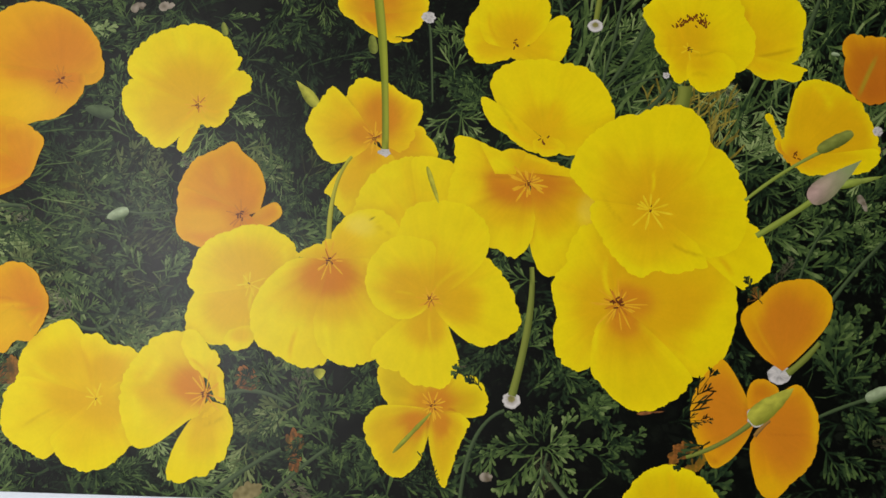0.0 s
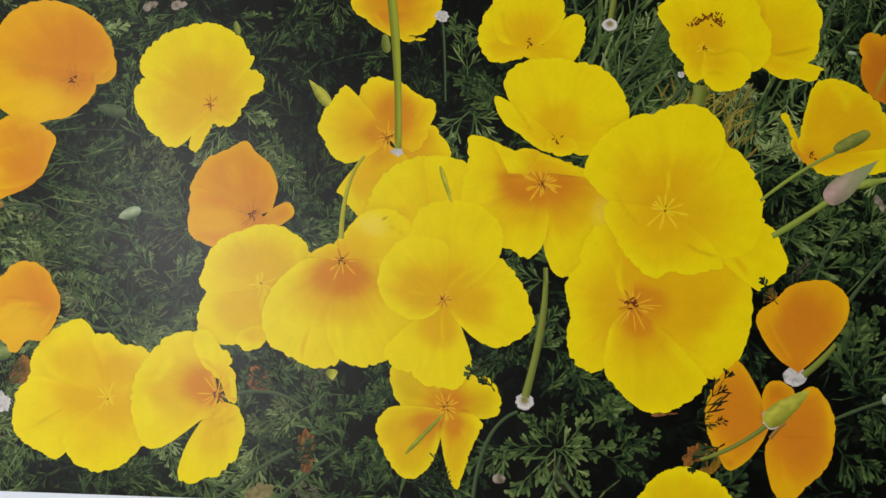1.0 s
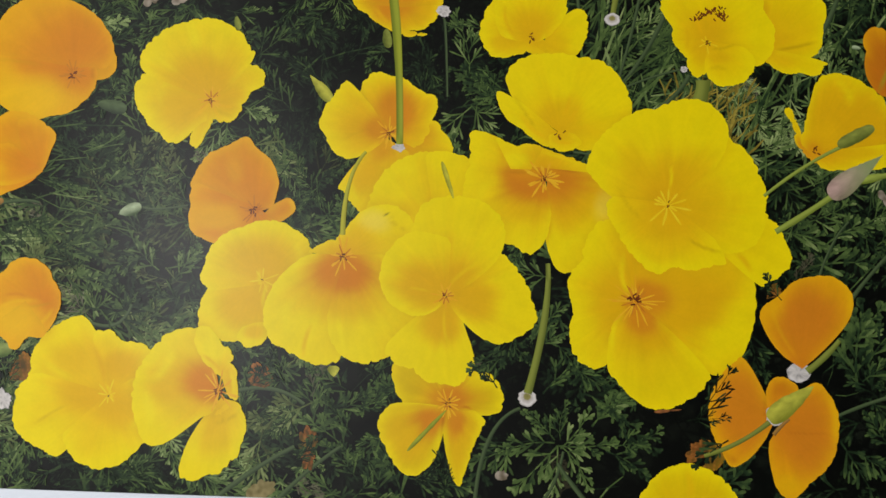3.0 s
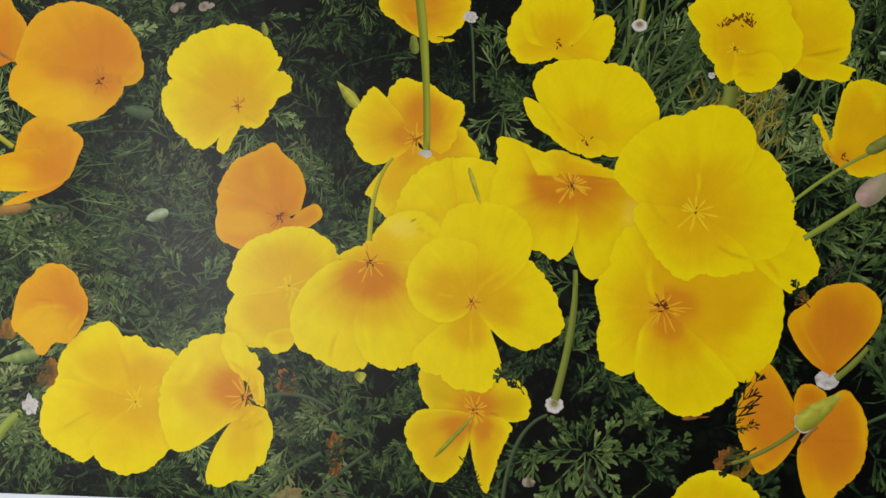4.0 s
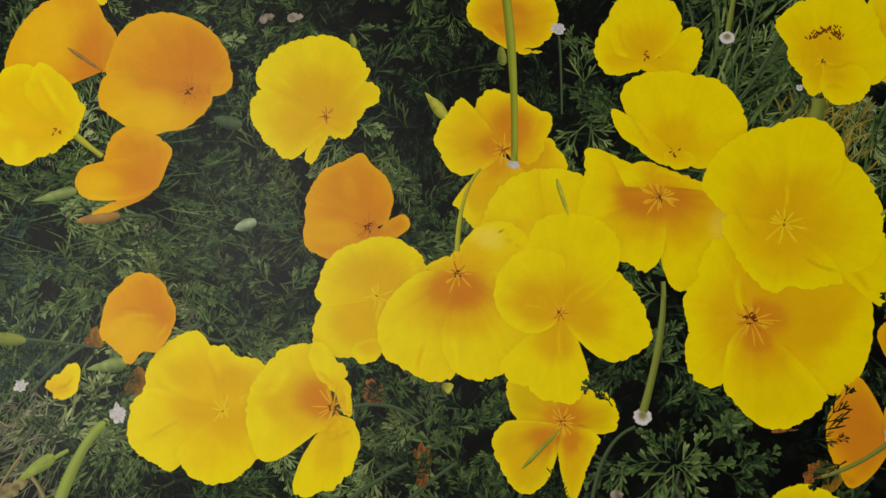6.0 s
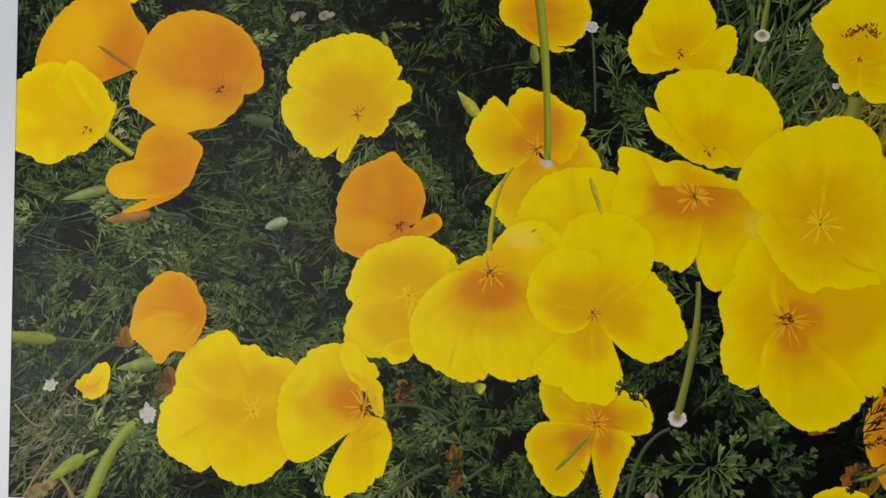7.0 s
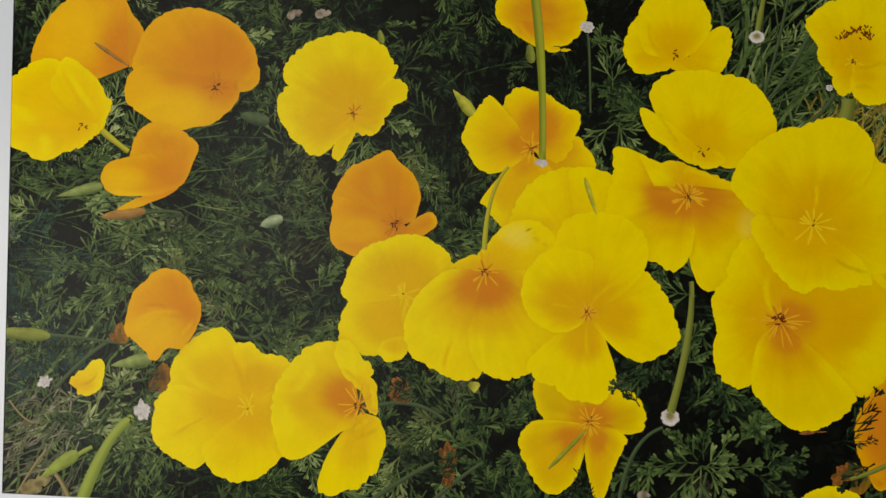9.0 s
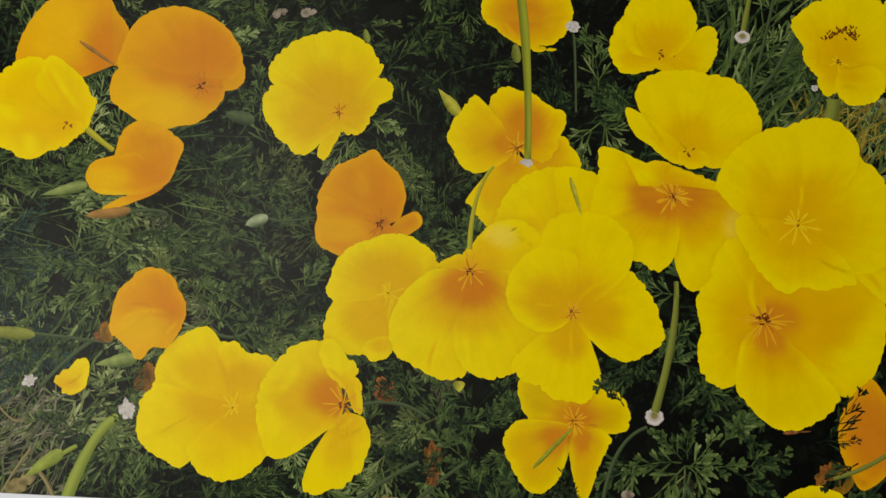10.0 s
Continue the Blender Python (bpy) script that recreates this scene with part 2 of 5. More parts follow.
def feather(store, p, ang, size, tone, h, lush=1.0):
    """A finely cut leaf: a bent midrib, side ribs in pairs, and narrow pointed lobes that fork from each."""
    bend, fat = rng.uniform(-0.6, 0.6), size * rng.uniform(0.056, 0.080) * lush * slender(*p)

    def put(a, b, w0, w1, t=0.0):
        ribbon(store, a, b, w0, w1, 0.62, h - rng.uniform(0, 0.00002), tone + t)
    at, heads = p, []
    for k in range(5):
        a0 = ang + bend * (k / 4 - 0.4)
        nxt = step(at, a0, size / 5)
        put(at, nxt, fat * (0.45 - 0.05 * k), fat * (0.42 - 0.05 * k), -0.08)
        heads.append((nxt, a0, k / 4))
        at = nxt
    for root, a0, k in heads:
        for s in (-1, 1):
            if rng.random() < 0.1:
                continue
            a1 = a0 + s * rng.uniform(0.5, 0.85) * (1 - 0.45 * k)
            ln = size * (0.46 - 0.24 * k) * rng.uniform(0.75, 1.2)
            shade = rng.uniform(-0.10, 0.08)
            put(root, step(root, a1, ln), fat * 0.3, fat * 0.8, shade)
            for kk in (0.3, 0.55):
                for ss in (-1, 1):
                    if rng.random() < 0.38:
                        continue
                    r2 = step(root, a1, ln * kk)
                    put(r2, step(r2, a1 + ss * rng.uniform(0.32, 0.62), ln * rng.uniform(0.38, 0.62)), fat * 0.25, fat * 0.72, shade + rng.uniform(-0.05, 0.05))


def leaf(p, q, tone):
    """One leaf in the foreground of the picture, from its base p to its tip q."""
    d = Vector((q[0] - p[0], q[1] - p[1]))
    store = ([], [], [])
    feather(store, p, math.atan2(d.y, d.x), d.length, tone, lift(0.0005), 1.2 if tone > 0.2 else 0.6)
    flat_part("printed_leaf", store[0], store[1], LEAF, poster, "feathery cut poppy leaf", tone=store[2])


# parts of the pictured bed that are darker or lighter: u, v, radius, change
BEDS = [(510, 60, 80, -0.12), (150, 165, 35, -0.20), (225, 230, 45, -0.10), (22, 168, 40, 0.30), (440, 30, 80, -0.10), (110, 255, 30, 0.12), (480, 40, 70, -0.20), (400, 40, 50, -0.16), (545, 60, 40, -0.06), (350, 20, 40, -0.06), (330, 8, 75, -0.14), (450, 250, 80, 0.05), (500, 40, 80, -0.06), (270, 225, 42, -0.18), (330, 240, 30, -0.15), (175, 150, 40, -0.04), (250, 270, 40, -0.12), (400, 30, 70, -0.12), (440, 15, 60, -0.24), (500, 20, 50, -0.2), (540, 110, 40, -0.1), (420, 110, 40, 0.05), (30, 120, 30, -0.1), (235, 55, 45, 0.14),
        (100, 150, 50, 0.09), (110, 110, 40, 0.04), (140, 140, 40, -0.02), (45, 190, 30, 0.06), (355, 40, 60, -0.20), (520, 200, 42, 0.10), (480, 240, 40, 0.02), (60, 40, 40, 0.10), (215, 175, 30, 0.05), (550, 100, 50, -0.08), (430, 0, 70, -0.08), (300, 20, 50, -0.05), (480, 240, 60, 0.10), (540, 150, 50, 0.10), (395, 45, 28, 0.16), (198, 128, 26, -0.28), (180, 172, 28, -0.12), (75, 160, 30, -0.10)]


def bed(u, v):
    t = 0.26 * noise.noise((u * 0.032, v * 0.032, 3.3))
    for a, b, r, d in BEDS:
        t += d * math.exp(-((u - a) ** 2 + (v - b) ** 2) / (r * r))
    return t


def foliage(name, label, count, base, sizes, mat=LEAF, area=(-10, PW + 8, -18, 305), lush=1.0):
    store = ([], [], [])
    for _ in range(count):
        u, v = rng.uniform(*area[:2]), rng.uniform(*area[2:])
        feather(store, (u, v), rng.uniform(0, 6.283), rng.uniform(*sizes), base + bed(u, v) + rng.uniform(-0.12, 0.12), lift(0.0001), lush)
    ob = flat_part(name, store[0], store[1], mat, poster, label, tone=store[2])
    tagged(ob, kind="stuff")


foliage("printed_foliage", "deep shaded feathery green leaves", 620, 0.07, (22, 42))
foliage("printed_foliage", "feathery grey-green poppy leaves", 480, 0.20, (20, 38))
foliage("printed_foliage", "sunlit feathery green leaves", 290, 0.47, (18, 34))
foliage("printed_foliage", "larger olive leaves in the sun", 38, 0.50, (26, 42), OLIVE, (20, 250, 20, 200))
foliage("printed_foliage", "dark blue-green leaves", 40, 0.25, (18, 34), TEAL, (-4, 26, 70, 150))
foliage("printed_foliage", "yellowing and browned feathery leaves", 34, 0.36, (10, 22), GRASS)
foliage("printed_foliage", "fine pale green leaf tips", 130, 0.46, (8, 17))
foliage("printed_foliage", "clear green leaf sprays on top of the bed", 95, 0.46, (17, 29), LEAF, (-4, 270, 20, 268), 1.4)
foliage("printed_foliage", "clear green leaf sprays among the stems", 46, 0.52, (17, 29), LEAF, (270, 600, -6, 268), 1.1)


def blades(name, label, count, area, angle, lengths, tone, mat, width=(0.7, 1.6)):
    store = ([], [], [])
    for _ in range(count):
        p = (rng.uniform(area[0], area[1]), rng.uniform(area[2], area[3]))
        a = angle + rng.uniform(-0.7, 0.7)
        ln, h, t = rng.uniform(*lengths), lift(0.0001), tone + rng.uniform(-0.2, 0.2)
        mid = step(p, a, ln * 0.5)
        w = rng.uniform(*width)
        ribbon(store, p, mid, w * 0.7, w, 1.0, h, t)
        ribbon(store, step(p, a, ln * 0.46), step(mid, a + rng.uniform(-0.4, 0.4), ln * 0.5), w, w * 0.8, 0.5, h - 0.0000005, t)
    tagged(flat_part(name, store[0], store[1], mat, poster, label, tone=store[2]), kind="stuff")


blades("printed_grass", "narrow upright green blades", 270, (370, 600, 170, 290), 1.1, (18, 45), 0.46, LEAF, (0.7, 1.9))
blades("printed_grass", "thin green blades between the leaves", 160, (0, 600, 0, 290), 0.6, (12, 30), 0.30, LEAF, (0.4, 1.0))
blades("printed_grass", "fine long green stalks lying flat", 130, (-4, 120, 120, 200), 0.15, (20, 45), 0.40, LEAF, (0.4, 0.9))
blades("printed_grass", "green blades among the straw", 120, (-4, 110, -4, 90), 0.9, (12, 28), 0.44, LEAF, (0.7, 1.6))
blades("printed_straw", "ochre dry blades", 120, (428, 474, 185, 220), 1.15, (7, 15), 0.62, OCHRE, (0.5, 1.2))
blades("printed_straw", "dry brown straw in the corner", 140, (-4, 46, -2, 56), 0.8, (7, 17), 0.52, GRASS, (0.4, 1.1))


# ---- printed stems, buds and flowers ----
def rounded(pair, across):
    """The ink of a round stem or bud: lighter along the side that faces the sun of the photograph."""
    dark, light = np.array(pair[0]), np.array(pair[1])
    k = np.clip(0.82 - 0.72 * np.abs(np.asarray(across) - 0.35) ** 1.3, 0, 1)[:, None]
    return dark * 0.75 + (light * 1.15 - dark * 0.75) * k


def stem(a, b, c, w0, w1, ink):
    """A bent stem through three points."""
    n, h = 16, lift(0.001)
    vs, fs, across = [], [], []
    for i in range(n + 1):
        t = i / n
        ctrl = [2 * b[k] - (a[k] + c[k]) / 2 for k in (0, 1)]
        p = [(1 - t) ** 2 * a[k] + 2 * t * (1 - t) * ctrl[k] + t * t * c[k] for k in (0, 1)]
        d = Vector([2 * (1 - t) * (ctrl[k] - a[k]) + 2 * t * (c[k] - ctrl[k]) for k in (0, 1)]).normalized()
        w = (w0 + (w1 - w0) * t) / 2 * (1 + 0.06 * math.sin(9 * t + a[0]))
        for s in (-1, -0.5, 0, 0.5, 1):
            vs.append(((p[0] - d.y * w * s) / 1000, h, (p[1] + d.x * w * s) / 1000))
            across.append(s if d.x > 0 or d.y > 0.7 else -s)
        if i:
            o = 5 * i
            fs += [(o - 5 + j, o - 4 + j, o + 1 + j, o + j) for j in range(4)]
    flat_part("printed_stem", vs, fs, PETAL, poster, {"fresh": "fresh light green stem", "straw": "dry pale stalk", "brown": "thin brown stalk"}.get(ink, "green stem"),
              ink=rounded(PAIR[INK[ink].name], across), core=np.zeros((len(vs), 3)))


def outline(b, t, w, a, rough, seed, n=110, blunt=0.5):
    """The rim of a petal or pod from its base b to its tip t, w wide; a sets how far it narrows towards the base."""
    d = Vector((t[0] - b[0], t[1] - b[1]))
    ln, ex = d.length, d.normalized()
    ey = Vector((-ex.y, ex.x))
    peak = a / (a + blunt)
    norm = peak ** a * (1 - peak) ** blunt
    rim = []
    for i in range(n):
        th = 2 * math.pi * i / n
        s = 0.5 - 0.5 * math.cos(th)
        half = w / 2 * max(s, 1e-6) ** a * max(1 - s, 1e-6) ** blunt / norm * (1 if th < math.pi else -1)
        p = Vector(b) + ex * (ln * s) + ey * half
        q = p - (Vector(b) + ex * (ln * 0.55))
        wave = noise.noise((p.x * 0.06, p.y * 0.06, seed)) * 0.7 + abs(noise.noise((p.x * 0.13, p.y * 0.13, seed + 9))) ** 0.6 * 1.7 + abs(noise.noise((p.x * 0.36, p.y * 0.36, seed))) ** 0.7 * 0.8 - 1.45
        rim.append(p + q.normalized() * (rough * wave * min(1, 2.2 * s)))
    return rim, Vector(b) + ex * (ln * 0.55)


def filled(rim, mid, h, rings=7, closed=True):
    """Rings of points from the middle out to the rim; an open one is a fan whose middle lies on its outline."""
    n = len(rim)
    m = n if closed else n - 1
    vs = [(mid.x / 1000, h, mid.y / 1000)]
    for k in range(1, rings + 1):
        f = k / rings
        for p in rim:
            q = mid + (p - mid) * f
            vs.append((q.x / 1000, h, q.y / 1000))
    fs = [(0, 1 + i, 1 + (i + 1) % n) for i in range(m)]
    for k in range(rings - 1):
        o = 1 + k * n
        fs += [(o + i, o + n + i, o + n + (i + 1) % n, o + (i + 1) % n) for i in range(m)]
    return vs, fs


def pod(b, t, w, ink, label):
    taper, blunt = (0.3, 0.8) if "fat" in label else (0.35, 0.4) if "seed pod" in label and ink != "pink" else (0.4, 1.15 if ink == "pink" else 0.95) if "point" in label or ink in ("pink", "lime") else (0.45, 0.6)
    rim, mid = outline(b, t, w, taper, 1.9 if ink in ("rust", "dry", "straw") else 0.5, b[0], 60, blunt)
    vs, fs = filled(rim, mid, lift(0.001), 7)
    ax = Vector((t[0] - b[0], t[1] - b[1]))
    flat = np.array([(x * 1000 - b[0], z * 1000 - b[1]) for x, _, z in vs])
    along = (flat[:, 0] * ax.x + flat[:, 1] * ax.y) / ax.length_squared
    across = (flat[:, 1] * ax.x - flat[:, 0] * ax.y) / ax.length / (w / 2) * (1 if ax.x > 0 else -1)
    colour = rounded(PAIR[INK[ink].name], across)
    if ink in ("rust", "dry", "straw"):          # withered: blotched, not round
        blot = np.array([noise.noise((x * 0.35, y * 0.35, b[0])) for x, y in flat])[:, None]
        lo, hi = (np.array(c) for c in PAIR[INK[ink].name])
        colour = lo + (hi - lo) * np.clip(0.45 + 0.9 * blot, 0, 1)
    else:                                                 # a mottled skin, darker at the stem's end
        mottle = np.array([noise.noise((x * 0.3, y * 0.3, b[1])) + 0.6 * noise.noise((x * 0.9, y * 0.9, b[0])) for x, y in flat])
        colour = colour * (1 + 0.28 * mottle - 0.25 * np.clip(0.35 - along, 0, 1))[:, None]
    if ink == "pink":                                     # turns green towards its tip
        green = np.array((0.27, 0.32, 0.13))
        colour += (green - colour) * np.clip(along * 1.7 - 0.25, 0, 1)[:, None]
    flat_part("printed_bud", vs, fs, PETAL, poster, label, ink=colour, core=np.zeros((len(vs), 3)))


def ring(u, v, r, ratio, hole, ragged=0.14):
    """The pale collar that is left where the petals have dropped, round the green end of its stem."""
    h, n = lift(0.001), 28
    vs, fs, colour = [(u / 1000, h, (v + (0.25 * r if hole else 0)) / 1000)], [], [(0.22, 0.20, 0.05) if hole else (0.62, 0.58, 0.55)]
    for i in range(n):
        a = 2 * math.pi * i / n
        k = r * (1 + ragged * noise.noise((math.cos(a) * 2.7 + u, math.sin(a) * 2.7, v)))
        for f, tint in ((0.34, (0.30, 0.27, 0.09) if hole else (0.66, 0.62, 0.59)), (0.46, (0.50, 0.45, 0.40) if hole else (0.66, 0.62, 0.58)), (0.8, (0.74, 0.70, 0.67)), (1, (0.52, 0.48, 0.44) if hole else (0.68, 0.64, 0.61))):
            dip = 1 - (0.25 if hole else 0.8) * abs(noise.noise((math.cos(a) * 1.6 + v, math.sin(a) * 1.6, u + f * 2)))
            vs.append(((u + math.cos(a) * k * f) / 1000, h, (v + math.sin(a) * k * f * ratio + (0.25 * r * (1 - f) if hole else 0)) / 1000))
            colour.append([c * dip for c in tint])
    for i in range(n):
        o, p = 1 + 4 * i, 1 + 4 * ((i + 1) % n)
        fs += [(0, o, p)] + [(o + j, o + j + 1, p + j + 1, p + j) for j in range(3)]
    flat_part("printed_seed_collar", vs, fs, PETAL, poster, "whitish ring-shaped seed collar", ink=colour, core=np.zeros((len(vs), 3)))


def star(parent, c, style, ink):
    """Stamens: fine filaments that spread from the heart, and dark anthers."""
    counts = {1: (15, 6, 8.5), 2: (0, 5, 0), 3: (13, 3, 12.5), 4: (13, 9, 11), 5: (6, 5, 6), 6: (20, 12, 15), 7: (18, 7, 11.5), 8: (7, 1, 9)}[style]
    store = ([], [], [])
    a0 = rng.uniform(0, 6)
    for i in range(counts[0]):
        a = a0 + 6.283 * i / counts[0] + rng.uniform(-0.3, 0.3)
        ribbon(store, step(c, a, 0.8), step(c, a, counts[2] * rng.uniform(0.45, 1.1)), 0.5, 1.2 if style == 3 else 1.25 if style == 7 else 0.85, 0.6, lift(0.0001), 0)
    if counts[0]:
        tagged(flat_part("filament_tuft", store[0], store[1], INK["filament_deep" if ink == "orange" else "filament_dark" if style in (1, 4, 6, 7) else "filament"], parent, "fine pale filaments"), kind="stuff")
        store = ([], [], [])
        for i in range(counts[0] // 2 if style in (1, 4, 6, 7) else 0):
            a = a0 + 12.566 * (i + 0.3) / counts[0] + rng.uniform(-0.3, 0.3)
            ribbon(store, step(c, a, 1.2), step(c, a, counts[2] * rng.uniform(0.3, 0.7)), 0.9, 0.7, 0.5, lift(0.0001), 0)
        if store[0]:
            tagged(flat_part("filament_tuft", store[0], store[1], INK["filament_deep"], parent, "short dark orange filaments"), kind="stuff")
    store = ([], [], [])
    big = 1.15 if ink == "orange" else {6: 1.5, 4: 1.0, 2: 1.1}.get(style, 0.8)
    for i in range(counts[1]):
        p = step(c, rng.uniform(0, 6.283), rng.uniform(0.2, 2.2) * big)
        a = rng.uniform(0, 6.283)
        ribbon(store, p, step(p, a, 1.8 * big), 0.5 * big, 0.75 * big, 0.7, lift(0.0001), 0)
    if style == 5:
        for i in range(64):             # the far stamens stand in an arch above the heart
            t = rng.random() ** 0.75
            p = (c[0] - 7.5 + 17 * t + rng.gauss(0, 0.8), c[1] + 10.5 + 18 * t - 15 * t * t + rng.gauss(0, 0.5 + 1.1 * t))
            ribbon(store, p, step(p, rng.uniform(0.6, 2.6), rng.uniform(1.2, 2.6)), 0.5, 0.85, 0.7, lift(0.0001), 0)
    tagged(flat_part("flower_heart", store[0], store[1], INK["anther"], parent, "dark brown anthers"), kind="stuff")


def washed(points, ink, c, glow, washes, layer, edge):
    """The ink at each point of a petal: by its distance from the heart, then the soft patches and creases washed over it."""
    d = np.hypot(points[:, 0] - c[0], points[:, 1] - c[1]) / glow
    soft = np.array([noise.noise((x * 0.045, y * 0.045, c[0])) for x, y in points])
    bearing = np.arctan2(points[:, 1] - c[1], points[:, 0] - c[0])
    rays = np.array([noise.noise((math.cos(b) * 3.2, math.sin(b) * 3.2, c[1])) + 0.6 * noise.noise((math.cos(b) * 8, math.sin(b) * 8, c[0])) for b in bearing]) * np.clip(d, 0, 1)
    colour = np.stack([np.interp(d + 0.3 * soft - 0.14 * rays + {"open": 0.6, "yellow": 0.35, "deep": 0.3}.get(ink, 0.1) * edge ** 3, SPAN, [s[k] for s in STOPS[ink]]) for k in range(3)], axis=1)
    colour += (np.array(WASH["amber" if ink in YELLOWS else "ember"]) - colour) * (np.clip(0.12 * rays * d, 0, 0.2) * (1 - 0.6 * edge ** 4))[:, None]
    if ink == "withered":               # blotched and streaked, with dark folds
        fold = np.array([noise.noise((x * 0.55, y * 0.22, c[0])) + 0.7 * noise.noise((x * 1.1, y * 1.1, c[1])) for x, y in points])[:, None]
        colour = colour + (np.array((0.030, 0.024, 0.010)) - colour) * np.clip(0.35 - 1.5 * fold, 0, 0.9)
        colour = colour + (np.array((0.40, 0.17, 0.05)) - colour) * np.clip(1.3 * fold - 0.35, 0, 0.5)
    for *w, first, last in washes:
        if not first <= layer <= last:  # the petals that it lies on
            continue
        if len(w) == 7:                 # blush: u, v, radii, turn, ink, strength
            u, v, rx, ry, turn, tint, strength = w
            ca, sa = math.cos(radians(turn)), math.sin(radians(turn))
            x, y = points[:, 0] - u, points[:, 1] - v
            f = np.hypot((x * ca + y * sa) / rx, (y * ca - x * sa) / ry) / (1.12 + 0.45 * soft + 0.25 * rays)
            f = np.clip((f - 0.28) / 0.72, 0, 1)
            k = strength * (1 - f * f * (3 - 2 * f))
        else:                           # crease: three points, width, ink, strength
            a, b, e, width, tint, strength = w
            k = np.zeros(len(points))
            for t in np.linspace(0, 1, 25):
                p = [(1 - t) ** 2 * a[j] + 2 * t * (1 - t) * (2 * b[j] - (a[j] + e[j]) / 2) + t * t * e[j] for j in (0, 1)]
                f = np.clip(np.hypot(points[:, 0] - p[0], points[:, 1] - p[1]) / (0.85 * width), 0, 1)
                k = np.maximum(k, strength * 1.25 * min(1, 4 * t, 4 * (1 - t)) * (1 - f * f * (3 - 2 * f)))
        colour += (np.array(WASH[tint]) - colour) * (np.clip(k, 0, 1) * (1 - (0.6 if ink in YELLOWS else 0.2) * edge ** 5))[:, None]
    return colour


def tucked(points, colour, rims, strength):
    """The shade on a petal where a nearer one lies over it: a soft amber band and a narrow crease."""
    for rim in rims:
        lo, hi = rim.min(axis=0) - 12, rim.max(axis=0) + 12
        near = np.where(np.all((points > lo) & (points < hi), axis=1))[0]
        if not len(near):
            continue
        gap = np.sqrt(((points[near, None, :] - rim[None, :, :]) ** 2).sum(axis=2)).min(axis=1)
        uneven = np.array([0.75 + 0.9 * noise.noise((x * 0.05, y * 0.05, 4.4)) for x, y in points[near]])
        for tint, reach, amount in (("amber", 6.0, 0.42), ("shade", 1.7, 0.30)):
            k = np.clip(strength * amount * uneven * np.exp(-(gap / reach) ** 2), 0, 1)[:, None]
            colour[near] += (np.array(WASH[tint]) - colour[near]) * k
    return colour


BED_OF_FLOWERS = []                    # the flowers in the order in which they lie over one another


def fan(b, start, end, reach, rough, seed, n=120, sides=12):
    """The rim of a petal that fans out from its base b between two bearings in degrees; reach: how far it goes at even steps
    between them. Its margin is scalloped. Returns the rim, the base, and how many points the straight sides take at either end."""
    rim, last = [], len(reach) - 1
    along = 0.0
    for i in range(n + 1):
        f = i / n
        k = min(int(f * last), last - 1)
        t = f * last - k
        p0, p1, p2, p3 = (reach[min(max(k + j, 0), last)] for j in (-1, 0, 1, 2))
        r = 0.5 * (2 * p1 + (p2 - p0) * t + (2 * p0 - 5 * p1 + 4 * p2 - p3) * t * t + (3 * p1 - p0 - 3 * p2 + p3) * t ** 3)
        r *= 1 - 0.06 * max(0, 1 - min(f, 1 - f) / 0.035) ** 2
        a = radians(start + (end - start) * f)
        p = Vector(b) + Vector((math.cos(a), math.sin(a))) * r
        if rim:
            along += (p - spot).length
        spot = p
        scallop = abs(math.sin(along * 0.44 + 1.6 * noise.noise((along * 0.12, seed, 0.3)) + seed)) ** 0.8 - 0.62
        depth = 0.5 + 0.9 * noise.noise((along * 0.09, seed, 5.1))
        fine = noise.noise((along * 0.9, seed, 9.2)) * 0.35
        rim.append(p + Vector((math.cos(a), math.sin(a))) * rough * (scallop * max(depth, 0.1) + fine))
    flank = [[Vector(b) + (q - Vector(b)) * (0.02 + 0.96 * j / sides) for j in range(sides)] for q in (rim[0], rim[-1])]
    return flank[0] + rim + flank[1][::-1], Vector(b), sides


def poppy(ink, label, c, glow, style, petals, washes=()):
    """One flower: its petals from back to front, then the stamens. A petal is either a fan (base u, v, two bearings, and its reach
    at even steps from one to the other) or a blade (base u, v, tip u, v, width, taper, and how blunt its tip is)."""
    rims = []
    for k, (bu, bv, *shape) in enumerate(petals):
        rough, seed = 1.7 if ink in YELLOWS else 3.2 if ink == "withered" else 0.9, c[0] * 0.37 + k * 3.1
        if len(shape) == 3:
            rims.append(fan((bu, bv), *shape, rough, seed))
        else:
            tu, tv, w, a, *blunt = shape
            rims.append((*outline((bu, bv), (tu, tv), w, a, rough * 1.3, seed, blunt=blunt[0] if blunt else 0.5), 0))
    BED_OF_FLOWERS.append((ink, label, c, glow, style, rims, washes))


def inside(points, rim):
    """Which of the points lie within the closed rim."""
    x, y = points[:, :1], points[:, 1:]
    (x0, y0), (x1, y1) = rim.T, np.roll(rim, -1, axis=0).T
    with np.errstate(divide="ignore", invalid="ignore"):
        hits = ((y0 > y) != (y1 > y)) & (x < (x1 - x0) * (y - y0) / (y1 - y0) + x0)
    return hits.sum(axis=1) % 2 == 1


